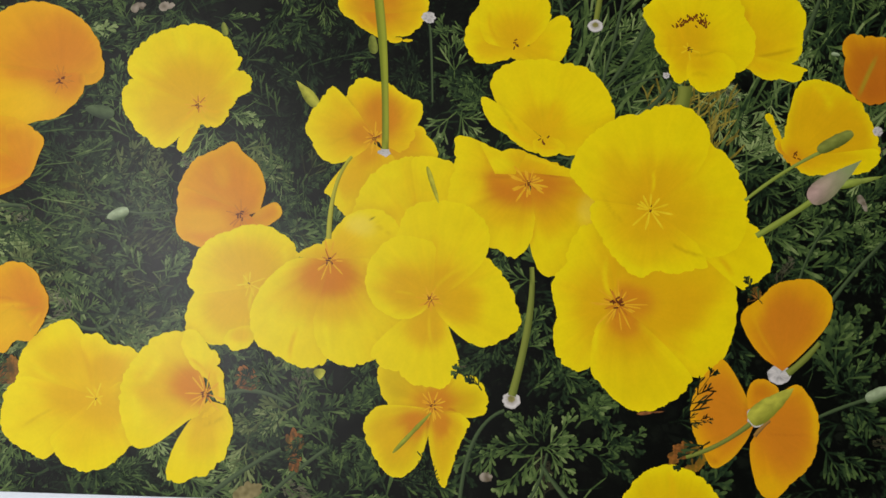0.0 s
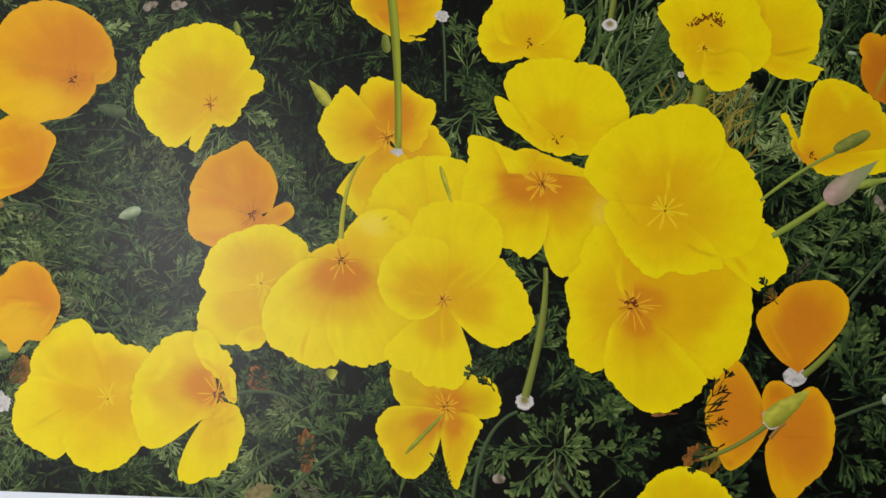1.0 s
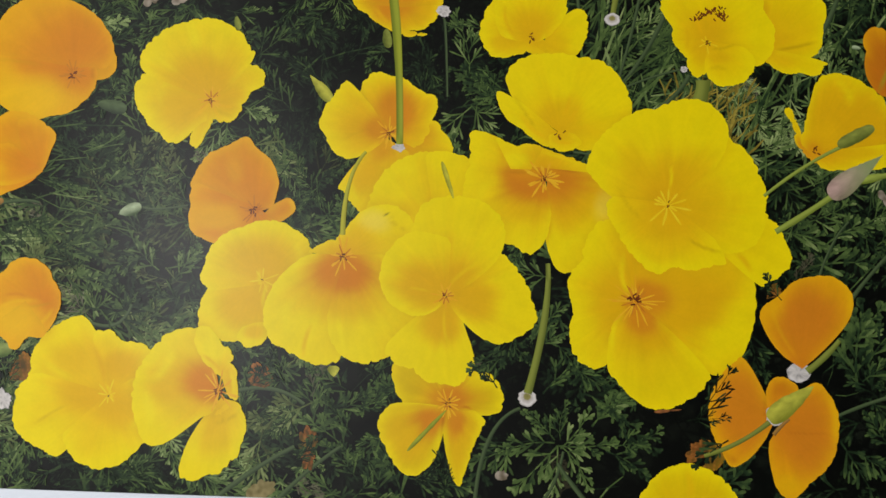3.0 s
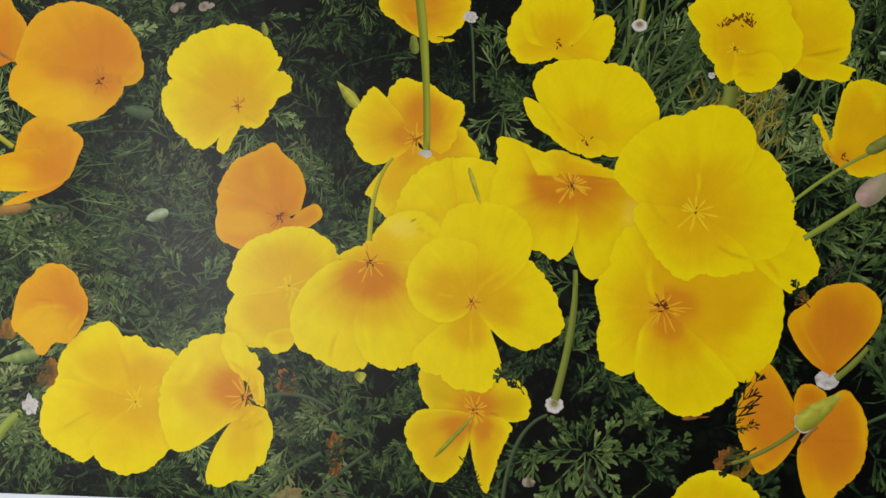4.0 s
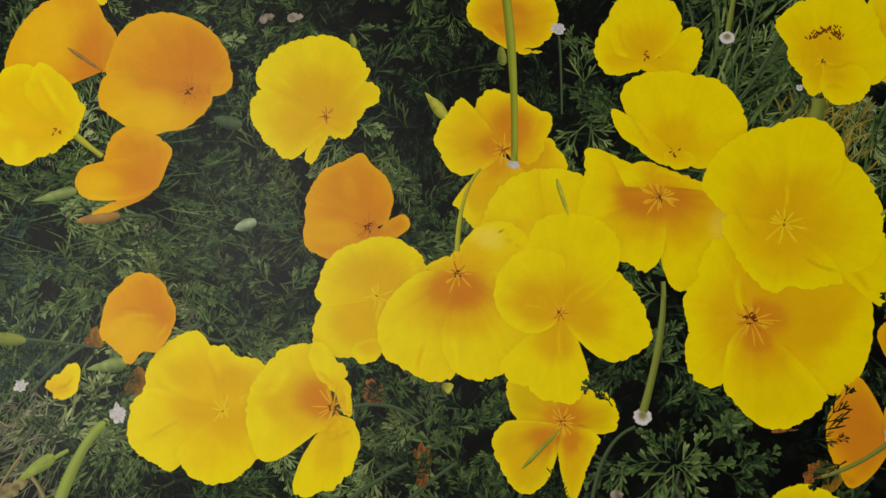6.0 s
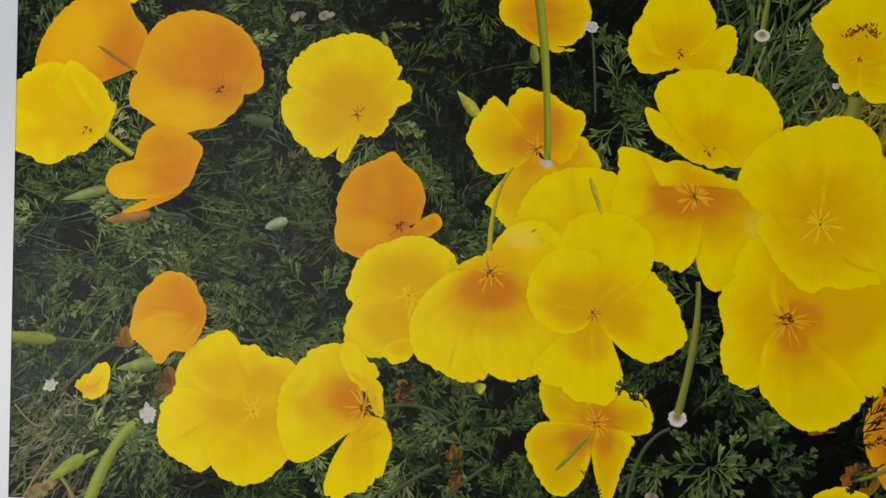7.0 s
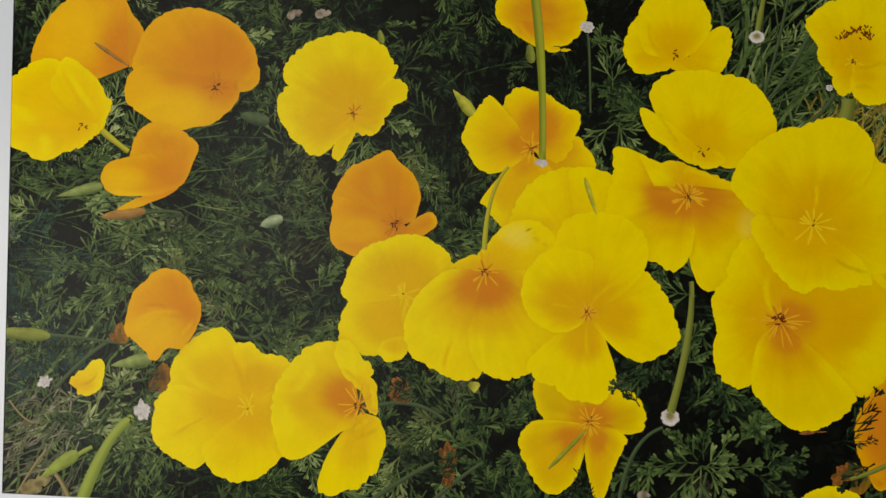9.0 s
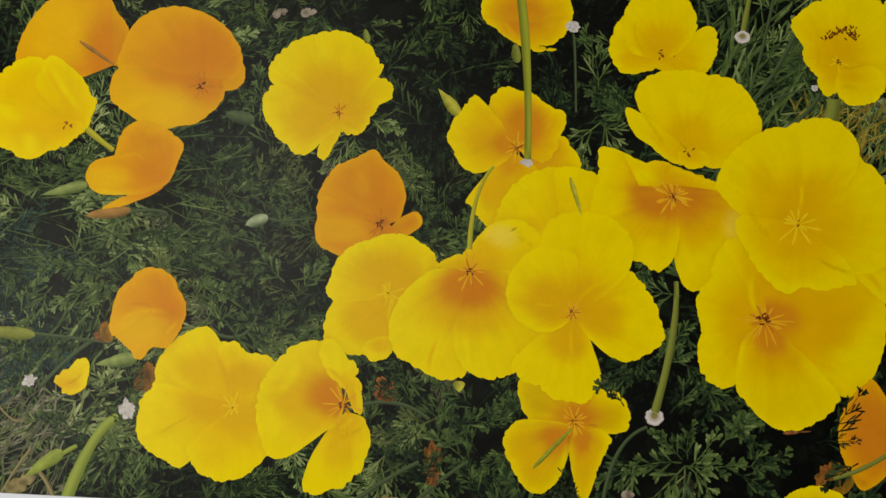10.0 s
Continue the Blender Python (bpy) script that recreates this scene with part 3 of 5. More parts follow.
def print_flowers():
    shapes = [[np.array([tuple(p) for p in rim]) for rim, *_ in f[5]] for f in BED_OF_FLOWERS]
    for i, (ink, label, c, glow, style, rims, washes) in enumerate(BED_OF_FLOWERS):
        flower = tagged(new("printed_poppy"), label)
        flower.parent = poster
        over = [rim for later in shapes[i + 1:] for rim in later]
        margins = [rim[sides:len(rim) - sides] for rim, (*_, sides) in zip(shapes[i], rims)]
        outer = np.concatenate([m[~np.any([inside(m, o) for j, o in enumerate(shapes[i]) if j != k] or [np.zeros(len(m), bool)], axis=0)] for k, m in enumerate(margins)])
        for k, (rim, mid, sides) in enumerate(rims):
            vs, fs = filled(rim, mid, lift(0.001), 18, not sides)
            flat = np.array([(x * 1000, z * 1000) for x, _, z in vs])
            edge = np.clip(1 - np.sqrt(((flat[:, None, :] - outer[None, :, :]) ** 2).sum(axis=2)).min(axis=1) / 13, 0, 1) if len(outer) else np.zeros(len(flat))
            off = flat - np.array(c)
            dist = np.hypot(off[:, 0], off[:, 1])[:, None]
            colour = washed(flat, ink, c, glow, washes, k, edge)
            if sides:                   # the thin margin lets the light through
                gap = np.sqrt(((flat[:, None, :] - margins[k][None, :, :]) ** 2).sum(axis=2)).min(axis=1)
                colour += (np.array(WASH["light" if ink in YELLOWS else "gold"]) - colour) * ((0.30 if ink != "withered" else 0.04) * np.exp(-(gap / 3.0) ** 2))[:, None]
                colour = tucked(flat, colour, shapes[i][k + 1:], 0.26 if ink == "yellow" else 0.5)
            colour = tucked(flat, colour, over, 0.5 if ink in YELLOWS else 0.3)
            flat_part("petal", vs, fs, PETAL, flower, core=np.hstack([off / (dist + 0.5), dist / glow]), ink=colour)
        if style:
            star(flower, c, style, ink)


# single leaves in the foreground
leaf((375.6, 28.2), (391.1, 46.7), 0.54)
leaf((374.1, 29.7), (399.8, 30.2), 0.5)
leaf((375.6, 29.7), (391, 10.2), 0.56)
leaf((374.1, 29.7), (372.3, 3.8), 0.64)
leaf((374.1, 29.7), (354, 8.6), 0.54)
leaf((372.5, 31.2), (345.8, 27.7), 0.48)
leaf((372.5, 32.7), (358.7, 46.2), 0.46)
leaf((375.6, 32.8), (376.8, 50.4), 0.44)
leaf((351.3, 32.3), (327.1, 19.1), 0.43)
leaf((366.1, 56.9), (384.1, 72.4), 0.35)
leaf((382.6, 70.9), (401, 59), 0.36)
leaf((387.4, 57.3), (408.1, 44.9), 0.33)
leaf((405.7, 47), (423.4, 29.1), 0.27)
leaf((399.9, 27.1), (420.6, 16), 0.31)
leaf((417.6, 60.8), (399.6, 48.4), 0.3)
leaf((362.1, 87.3), (375.2, 103.3), 0.46)
leaf((363.4, 81.2), (379.3, 90.6), 0.46)
leaf((347.5, 87.1), (358.3, 73.5), 0.34)
leaf((392, 40), (412, 56), 0.48)
leaf((398, 62), (418, 70), 0.36)
leaf((380, 62), (396, 78), 0.36)
leaf((404, 30), (426, 36), 0.4)
leaf((372, 84), (384, 70), 0.34)
leaf((424, 52), (406, 66), 0.4)
leaf((330, 30), (318, 14), 0.36)
leaf((268, 44), (284, 60), 0.4)
leaf((284, 34), (266, 22), 0.4)
leaf((315.1, 4.3), (319.5, 16.5), 0.3)
leaf((293.8, -2.3), (281.2, 28), 0.36)
leaf((278.5, 0.5), (282.7, 25), 0.34)
leaf((269.2, 9.5), (253.6, 27.5), 0.34)
leaf((266.2, 0.3), (278.3, 15.8), 0.4)
leaf((531.9, 62.7), (533.7, 102), 0.38)
leaf((537.7, 74.9), (555.9, 97.8), 0.4)
leaf((524.1, 80.7), (543.3, 102.1), 0.42)
leaf((534.8, 65.8), (554.1, 78.2), 0.36)
leaf((537.9, 56.8), (556.7, 40.5), 0.3)
leaf((532.3, 29.5), (551.9, 17.2), 0.32)
leaf((523.3, 33.9), (538.5, 10), 0.3)
leaf((550.2, 29.8), (538, 47.7), 0.28)
leaf((346.5, 211.3), (322.9, 223.8), 0.34)
leaf((339.5, 230.1), (324.4, 222.3), 0.36)
leaf((448.5, 3.1), (475.4, 19.4), 0.3)
leaf((457.4, 13), (469.3, 28.4), 0.3)
leaf((515.9, 138), (539.7, 150.4), 0.52)
leaf((491.8, 143.7), (518.9, 138), 0.5)
leaf((507, 125.8), (537, 129.2), 0.42)
leaf((505.2, 149.4), (527.6, 158.7), 0.5)
leaf((538.2, 149.8), (556.3, 160.3), 0.52)
leaf((542.8, 137.8), (557.7, 145.2), 0.5)
leaf((521.7, 151.7), (512.5, 165.2), 0.46)
leaf((68, 117.5), (42, 104.8), 0.52)
leaf((66.3, 125.1), (40, 124.5), 0.46)
leaf((51.4, 100.4), (68.1, 113), 0.5)
leaf((178.5, 168.3), (158.6, 172.5), 0.44)
leaf((178.8, 154.7), (155.7, 165.8), 0.42)
leaf((177.2, 157.7), (160.6, 151.4), 0.4)
leaf((348, 217.7), (319.7, 227.8), 0.36)
leaf((345.1, 214.7), (324.4, 217.3), 0.36)
leaf((330.5, 208.5), (340.5, 225), 0.34)
leaf((248.1, 157.6), (233.6, 173.9), 0.34)
leaf((246.3, 168.1), (237.6, 152.9), 0.34)
leaf((254.3, 147.2), (242, 159), 0.36)
leaf((229, 62.7), (222.7, 77.5), 0.4)
leaf((262.1, 57.6), (246.3, 66.2), 0.36)
leaf((256.3, 45.5), (275.5, 57.4), 0.38)
leaf((265.5, 33.9), (252.6, 51.4), 0.34)
leaf((235.4, 44.9), (222.2, 32.6), 0.32)
leaf((279.3, 240.7), (270, 228.6), 0.36)
leaf((300.3, 232), (308.1, 215.6), 0.3)
leaf((122.2, 99.1), (163.5, 94.1), 0.34)
leaf((149.9, 87.7), (161.7, 104.6), 0.34)
leaf((61.4, 193.6), (38.4, 184.1), 0.4)
leaf((69.4, 183.1), (37.1, 174), 0.44)
leaf((89.9, 166.7), (117.5, 165.7), 0.36)
leaf((117.5, 168.7), (148.3, 157.2), 0.36)
leaf((81.2, 143.7), (109, 138.2), 0.38)
leaf((100, 128.9), (133.4, 141.7), 0.36)
leaf((161.1, 130.2), (137, 120.6), 0.34)
leaf((173.9, 103.3), (155.4, 112), 0.34)
leaf((118.8, 114.1), (106.2, 129), 0.34)
leaf((7.2, 126.9), (23.2, 112), 0.26)
leaf((11.7, 75.1), (27.1, 81.6), 0.34)
leaf((30.5, 72.5), (42.5, 85), 0.36)
leaf((59.3, 33.8), (37.4, 45.3), 0.36)
leaf((61.8, 58.1), (74.4, 46.3), 0.34)
leaf((109, 14.1), (93.9, 4.6), 0.34)
leaf((133.2, 20.9), (145.7, 5.6), 0.3)
leaf((157.9, 6.6), (145.5, 18.3), 0.3)
leaf((118.5, 253.9), (139.7, 263.3), 0.36)
leaf((128.1, 238.8), (146.3, 245.1), 0.34)
leaf((137.7, 217.7), (125.9, 202.3), 0.3)
leaf((236.8, 267.4), (222, 255.1), 0.3)
leaf((248.9, 261.5), (231.2, 246.2), 0.3)
leaf((246.7, 222.2), (228.4, 234), 0.24)

# plants that lie under the flowers in the picture
stem((405.1, 281), (403, 269.1), (401.4, 259.5), 2.6, 3.2, "stem")
stem((310.6, 256.1), (311.9, 247.1), (313.2, 214.2), 1.5, 1.2, "dull")
stem((76, 45.8), (62.5, 30.8), (49.1, -2.9), 4.6, 6.5, "fresh")
stem((204.2, 56), (223.2, 57.2), (239.8, 49.5), 2.4, 2.1, "dull")
stem((120.8, 93), (137.7, 89.8), (147.2, 100.9), 2.1, 1.5, "dull")
stem((48.9, 200.2), (58.4, 192.7), (66.5, 187), 3.7, 2.5, "olive")
stem((520.1, 46.8), (535, 53.1), (548.4, 57.6), 1.8, 2.1, "dull")
stem((330.4, -4.6), (337.6, 32.1), (354.1, 49.1), 2.4, 1.8, "dull")
stem((427.7, 209.6), (438.1, 220.4), (442.5, 228), 2.4, 2.4, "dull")
stem((444.3, 205.3), (448.7, 215.9), (450.1, 225), 7.2, 7.8, "stem")
stem((410.8, 227.7), (424.2, 249.1), (435.9, 276.4), 2.1, 2.7, "dull")
stem((381.8, 251.7), (383.1, 263.9), (379.9, 276), 1.8, 1.8, "dull")
stem((404.8, 224.6), (412, 252), (417.7, 279.3), 1.5, 1.8, "dull")
stem((512.9, 249.8), (518.7, 261.9), (524.5, 277.1), 3, 2.4, "dull")
stem((528.3, 108), (540, 123.2), (557.1, 141.6), 2.4, 1.8, "dull")
stem((511.6, 119.8), (518.9, 138), (527.7, 150.2), 1.5, 1.2, "dull")
stem((192.5, -1.7), (213.9, 14.6), (235.2, 27.2), 2.8, 2.2, "dull")
stem((226.4, -1.1), (241.5, 13.6), (259.7, 27.7), 2.5, 1.8, "dull")
stem((33.9, 60.4), (52, 79.1), (67.2, 88.6), 2.5, 1.9, "dull")
stem((22.3, 88.1), (39.4, 87.3), (70.4, 84.2), 2.2, 1.5, "dull")
stem((73.3, 153.3), (87.1, 155.4), (96.3, 154.3), 2.2, 1.5, "dull")
stem((46.6, 24.9), (50.2, 27.4), (54.8, 30), 2.5, 2.2, "fresh")
stem((44.1, 2.4), (39.8, 10.4), (35.7, 15.5), 2.5, 2.2, "straw")
stem((30.4, 27.5), (22, 15.1), (14.4, 0.8), 1.6, 1.2, "straw")
stem((9.2, 53), (18.8, 43.2), (25, 42.5), 1.2, 0.9, "straw")
stem((151.5, 152.7), (160.6, 152), (175.8, 154.1), 1.2, 0.9, "dull")
stem((408.9, 177), (395.6, 182.7), (380.9, 185.4), 1.5, 1.2, "dull")
stem((366.9, 1.6), (372.8, 11.4), (377.1, 26.7), 1.8, 1.5, "dull")
stem((388.1, 2), (380.4, 11.6), (374.2, 20.6), 2.7, 1.8, "dull")
stem((397.4, 215.4), (418.4, 224.7), (439.5, 231), 1.2, 1.2, "dull")
stem((388.5, 197.1), (403.4, 218.5), (410.8, 227.7), 1.5, 1.5, "dull")
pod((53.4, 168.2), (29.1, 161.9), 6.2, "sage", "pointed green bud")
pod((77.2, 155.2), (53.2, 151.4), 6.2, "brown", "wilting brown bud")
pod((150.8, 153.6), (139.3, 149.1), 6.7, "pale", "pale green bud")
pod((141.7, 205), (125.7, 208.4), 7.9, "dull", "green bud")
pod((29.5, 87.4), (0.5, 88.8), 7.3, "stem", "plain green bud")
pod((47.4, 26.8), (26.8, 12.2), 7.4, "fresh", "pointed green bud")
pod((84.4, 76.9), (62, 72.7), 7.7, "sage", "pointed leafy green bud")
pod((251.3, 210.8), (239.4, 225.1), 6.4, "lime", "pointed yellow-green bud")
pod((254.9, 70), (255.1, 63.7), 6.6, "lime", "round yellow-green bud")
pod((547.5, 57.5), (561.7, 63.2), 7.5, "pale", "pale seed pod")
pod((200.9, 248.8), (199.3, 256.4), 4.2, "stem", "green bud")
pod((281.4, 240.2), (279.8, 250.9), 5.5, "stem", "green bud")
pod((424.8, 48.2), (440.9, 49.8), 2.2, "rust", "orange petal edge")
pod((18, 5.5), (35, 14), 9, "straw", "dry brown leaf")
pod((211, -0.8), (226.2, 8.7), 12.3, "straw", "dry brown leaf")
pod((341.2, 13.3), (349.1, 14.6), 6.4, "dry", "dry seed head")
pod((529.5, 243.9), (534.8, 243.3), 3, "pale", "pale green bud")
pod((530.4, 171.4), (557.8, 177.5), 4.5, "fresh", "pointed green tip of a pod")
pod((543.9, 167.1), (548.5, 158.1), 4.8, "dry", "dry seed head")
pod((149.2, 261.9), (156.8, 265.9), 6.1, "dry", "dry pale seed head")
pod((164.2, 263.6), (172.9, 265.5), 5.8, "dry", "dry pale seed head")
ring(501.2, 70.1, 6.3, 0.85, False)


# the flowers, from back to front
poppy("withered", "withered orange poppy petal, printed on the poster", (218.9, 57.8), 18, 0,
      [(218.9, 57.8, 168.9, 30.2, (7.9, 10.3, 12.3, 13.5, 13.1, 10.2, 7.9, 5.8, 3.7))],
      [((218.9, 57.8), (217, 61.3), (216.3, 65.4), 1.8, "dark", 0.5, 0, 99)])
poppy("withered", "withered orange poppy petal, printed on the poster", (242.3, 25), 18, 0,
      [(242.3, 25, 164.9, 20.1, (4, 5.9, 7.8, 10.1, 12, 10.6, 8.3, 6, 3.7))],
      [((242.3, 25), (240.4, 28.5), (239.7, 32.6), 1.8, "dark", 0.5, 0, 99)])
poppy("withered", "withered orange poppy petal, printed on the poster", (242.5, 25.6), 18, 0,
      [(242.5, 25.6, -36.5, -136.9, (3.8, 6, 8.2, 10.3, 9.1, 6.4, 3.6))],
      [((242.5, 25.6), (240.7, 29.1), (239.9, 33.2), 1.8, "dark", 0.5, 0, 99)])
poppy("withered", "withered orange poppy petal, printed on the poster", (91.5, 59.7), 18, 0,
      [(91.5, 59.7, 177.8, 46.9, (8.4, 9, 9.6, 11, 12.6, 14.8, 13.7, 9.3, 4.2))],
      [((91.5, 59.7), (89.5, 63.2), (88.7, 67.4), 1.8, "dark", 0.5, 0, 99)])
poppy("withered", "withered orange poppy petal, printed on the poster", (68, 84.6), 18, 0,
      [(68, 84.6, 173.7, 8, (6.4, 7.1, 8.2, 10, 10.2, 7.5, 5.3, 4, 2.7))],
      [((68, 84.6), (66.1, 88.1), (65.3, 92.3), 1.8, "dark", 0.5, 0, 99)])
poppy("withered", "withered orange poppy petal, printed on the poster", (455.6, 26.6), 18.2, 0,
      [(455.6, 26.6, -155.6, -486.7, (14.9, 12.6, 9.4, 6.4, 3.9, 5.2, 6.4, 7.6, 8.9, 12.1))],
      [((455.6, 26.6), (453.8, 30.2), (453.2, 34.3), 1.8, "dark", 0.5, 0, 99)])
poppy("withered", "withered orange poppy petal, printed on the poster", (483.9, 108.6), 18.2, 0,
      [(483.9, 108.6, 75.4, 13.5, (7.2, 8.9, 9.6, 9.9, 9, 8, 6.9))],
      [((483.9, 108.6), (482.1, 112.3), (481.5, 116.5), 1.8, "dark", 0.5, 0, 99)])
poppy("orange", "plain orange poppy, printed on the poster", (64.7, 232.5), 45, 0,
      [(64.7, 232.5, 98.5, 22.7, (39.9, 29.3, 25.3, 20.9, 16.2, 13.6, 11.4, 9.1, 6.8)),
       (64.4, 233.1, -156.3, -265.4, (18, 30.2, 49.8, 53.3, 52.9, 52.3, 51.6, 50.9, 49.8, 47.9, 45.8, 42.7, 39.7))],
      [(30.7, 249.5, 25.5, 22.5, 0, "gold", 0.85, 0, 99), (40.8, 262.1, 21, 12, 0, "gold", 0.5, 0, 99), (59.9, 250.3, 15, 18, 0, "ember", 0.45, 0, 99)])
poppy("orange", "round orange poppy with small dark stamens, printed on the poster", (112.5, 223.6), 39, 1,
      [(114.6, 224.6, 62, -22.7, (24.1, 23.5, 23, 22.6, 22.3, 21.2, 19, 15.3, 10.4)),
       (110.7, 223.3, 170.1, 11.7, (46.3, 46.2, 46.8, 48.3, 48.9, 48.5, 47.1, 45.2, 42.8, 40.4, 38.2, 36.2, 34.3, 32.3, 30.5, 28.8, 26.8, 23.9, 21)),
       (116.6, 227.1, 171.6, 370.7, (49.8, 53.2, 54.2, 47.8, 43.2, 39.2, 31.1, 27, 23.4, 19.2, 16.9, 14.7, 13.2, 11.7, 10.3, 9.6, 9, 8.3, 7.7))],
      [(86.4, 207.9, 36, 18, 5, "gold", 0.95, 2, 2), (72.1, 219.8, 15, 15, 0, "gold", 0.6, 2, 2), (113.6, 248.6, 24, 18, 0, "ember", 0.35, 0, 99), (113.8, 223.3, 13.5, 12, 0, "ember", 0.55, 0, 99), ((68.5, 231.3), (82.3, 230.5), (97.7, 227.8), 2.4, "shade", 0.22, 2, 2), ((124, 219.6), (122.8, 224.8), (124.5, 228.9), 2.4, "rusty", 0.35, 2, 2)])
poppy("yellow", "pale yellow poppy cut off by the poster border, printed on the poster", (41.6, 199.9), 45, 2,
      [(38.5, 201, -179.8, -318.4, (39.2, 41.6, 44, 44.2, 42.9, 41.3, 37.4, 26.3, 19.6, 17.5, 15.3, 13.1, 11)),
       (41, 199.9, 132.1, -63.4, (29.1, 33.3, 39, 33.2, 28.3, 24, 20.9, 20.2, 15.4, 12.9, 11.7, 10.5, 9.3, 8.1, 7.1, 6.1)),
       (42, 203.6, 169.1, 343.2, (45.4, 45.4, 45.4, 43.1, 36.5, 33.9, 29.1, 20, 17.7, 15.4, 13.7, 12.4, 11.1, 9.8, 9.3, 8.8, 8.3, 7.8))],
      [(15.4, 221.3, 21, 13.5, 0, "gold", 0.45, 0, 0), (22.6, 201.5, 21, 12, 10, "gold", 0.5, 2, 2), ((29.4, 233.4), (37.5, 220.4), (48.6, 206.8), 3.6, "light", 0.6, 1, 1), ((27.7, 232.4), (35.1, 218.7), (46.2, 205.2), 2.1, "gold", 0.55, 1, 1), ((3.8, 208.7), (10.2, 204.2), (16.4, 202.9), 6, "light", 0.5, 2, 2), ((18.4, 193.7), (21.7, 189.3), (20.5, 183.1), 7.8, "light", 0.6, 2, 2)])
poppy("orange", "half-folded orange poppy, printed on the poster", (97.2, 171), 27, 0,
      [(94.3, 168.5, 60.9, 155.1, 6, 0.6, 0.7),
       (88.9, 166.5, 147.9, 76.5, (25.2, 28, 30.9, 34.2, 36.7, 38, 37.7, 36.2, 34.5, 32.8)),
       (87.7, 167.7, 98.3, 15.7, (31.3, 31.7, 32.1, 31.7, 30.7, 29.5, 27.8, 19.8, 16, 13.1, 10.9, 8.7)),
       (97.8, 171.3, 139.3, 221.9, (22.6, 25.3, 28, 30.7, 34.6, 39.4, 43.4, 45, 45.6, 44.4, 42.2, 36.8, 26.9, 20.5, 14.5, 8.9, 5.6, 2.4))],
      [(62.2, 172.1, 18, 9.6, 0, "gold", 0.9, 3, 3), (69, 158.6, 12, 3.6, 0, "gold", 0.6, 0, 0), (81, 192.4, 13.5, 9, 0, "ember", 0.4, 1, 2), ((56.4, 165.9), (67.2, 164), (80.8, 164.4), 3, "light", 0.35, 3, 3), ((69.2, 183.9), (78.4, 184.4), (85.2, 182.2), 2.1, "ember", 0.5, 1, 2), ((88.2, 169.8), (94.1, 172.1), (98.4, 177.7), 2.7, "ember", 0.6, 0, 99)])
poppy("yellow", "round bright yellow poppy with scalloped petals, printed on the poster", (186.9, 211.2), 37.5, 1,
      [(188.4, 213.7, 45.8, -5.9, (20.6, 25.5, 27.7, 29, 29, 28.2, 26.7, 20.5, 18.5, 16.5)),
       (186.6, 212.2, 16, -88, (28.1, 21.4, 19.3, 17.9, 17.5, 17.7, 17.8, 17.2, 16.3, 15, 13.6, 12.2, 10.7)),
       (187.3, 209.7, -123.8, -86.3, (17.6, 23.3, 25.3, 25.9, 26, 22.4, 16.2, 14.3, 12.5, 10.7)),
       (186.7, 210.6, 157, 259.6, (38.3, 40.2, 41.3, 41.4, 40.8, 40, 38.1, 36.6, 36.2, 34.5, 32.6, 32.4, 32.2, 30.1, 25.4, 16.3, 13.9, 12.6, 11.2)),
       (186.7, 210.6, 158.9, 39.8, (39.7, 43.9, 45.5, 45.6, 45.6, 45.7, 45.5, 44.6, 44.6, 44.6, 44.5, 43.8, 42.6, 41.1, 39.7, 36.9, 34.9, 33, 17.3))],
      [(181.7, 221.2, 27, 16.5, 0, "amber", 0.85, 4, 4), (170.2, 205.6, 18, 13.5, 0, "amber", 0.6, 3, 3), (198.8, 211, 10.5, 9, 0, "amber", 0.7, 0, 1), ((173, 252.6), (176.2, 247.2), (178, 239.5), 7.2, "light", 0.6, 4, 4), ((155.3, 235.8), (161.6, 229.9), (169.4, 225.5), 2.7, "light", 0.25, 4, 4), ((186.1, 209.1), (182.3, 205), (178.5, 201.9), 1.8, "gold", 0.7, 0, 99), ((187.9, 209.7), (193.4, 207.8), (198.9, 207.3), 1.8, "gold", 0.8, 0, 99), ((187.6, 209.1), (189.3, 204.6), (191.8, 201), 1.5, "gold", 0.7, 0, 99), ((165, 220.7), (160.6, 216), (160.1, 205.3), 2.7, "light", 0.25, 3, 3), ((188.3, 207), (194.5, 202.9), (200.6, 202.5), 2.4, "shade", 0.22, 1, 1)])
poppy("orange", "orange poppy with one small side petal, printed on the poster", (211.7, 151.6), 36, 1,
      [(215.9, 149.6, 46.8, -67.3, (5.9, 15.2, 17.5, 17.9, 16.7, 13.3, 11.2, 9.8, 8.8, 8.1, 7.4, 6.8)),
       (212.3, 150.7, 161.4, 18.8, (38.3, 38.8, 39.3, 39.9, 40.6, 39.7, 39.3, 40, 41, 34.3, 31.4, 28.7, 25.1, 21.8, 18.4, 14.3, 12.2, 10.2, 8.2)),
       (214, 153.1, 158.4, 319.2, (37.5, 38, 36.9, 38.6, 37.8, 33, 29.4, 25.5, 22.2, 19.4, 16.5, 14.9, 13.7, 12.4, 11.1, 9.8))],
      [(191.9, 147.1, 21, 12, 0, "gold", 0.55, 2, 2), (200.1, 173, 6.6, 9, 10, "gold", 0.4, 1, 1), (199.9, 177.5, 18, 15, 0, "ember", 0.35, 1, 1), (211.7, 151.3, 12, 10.8, 0, "ember", 0.5, 0, 99), (223.4, 152.5, 6.6, 5.4, 0, "ember", 0.5, 0, 0), ((180.7, 166.4), (194.4, 162.2), (206.7, 157.1), 2.7, "gold", 0.4, 2, 2), ((229.2, 157.8), (232.3, 154.9), (231.5, 151.2), 3, "gold", 0.6, 0, 0)])
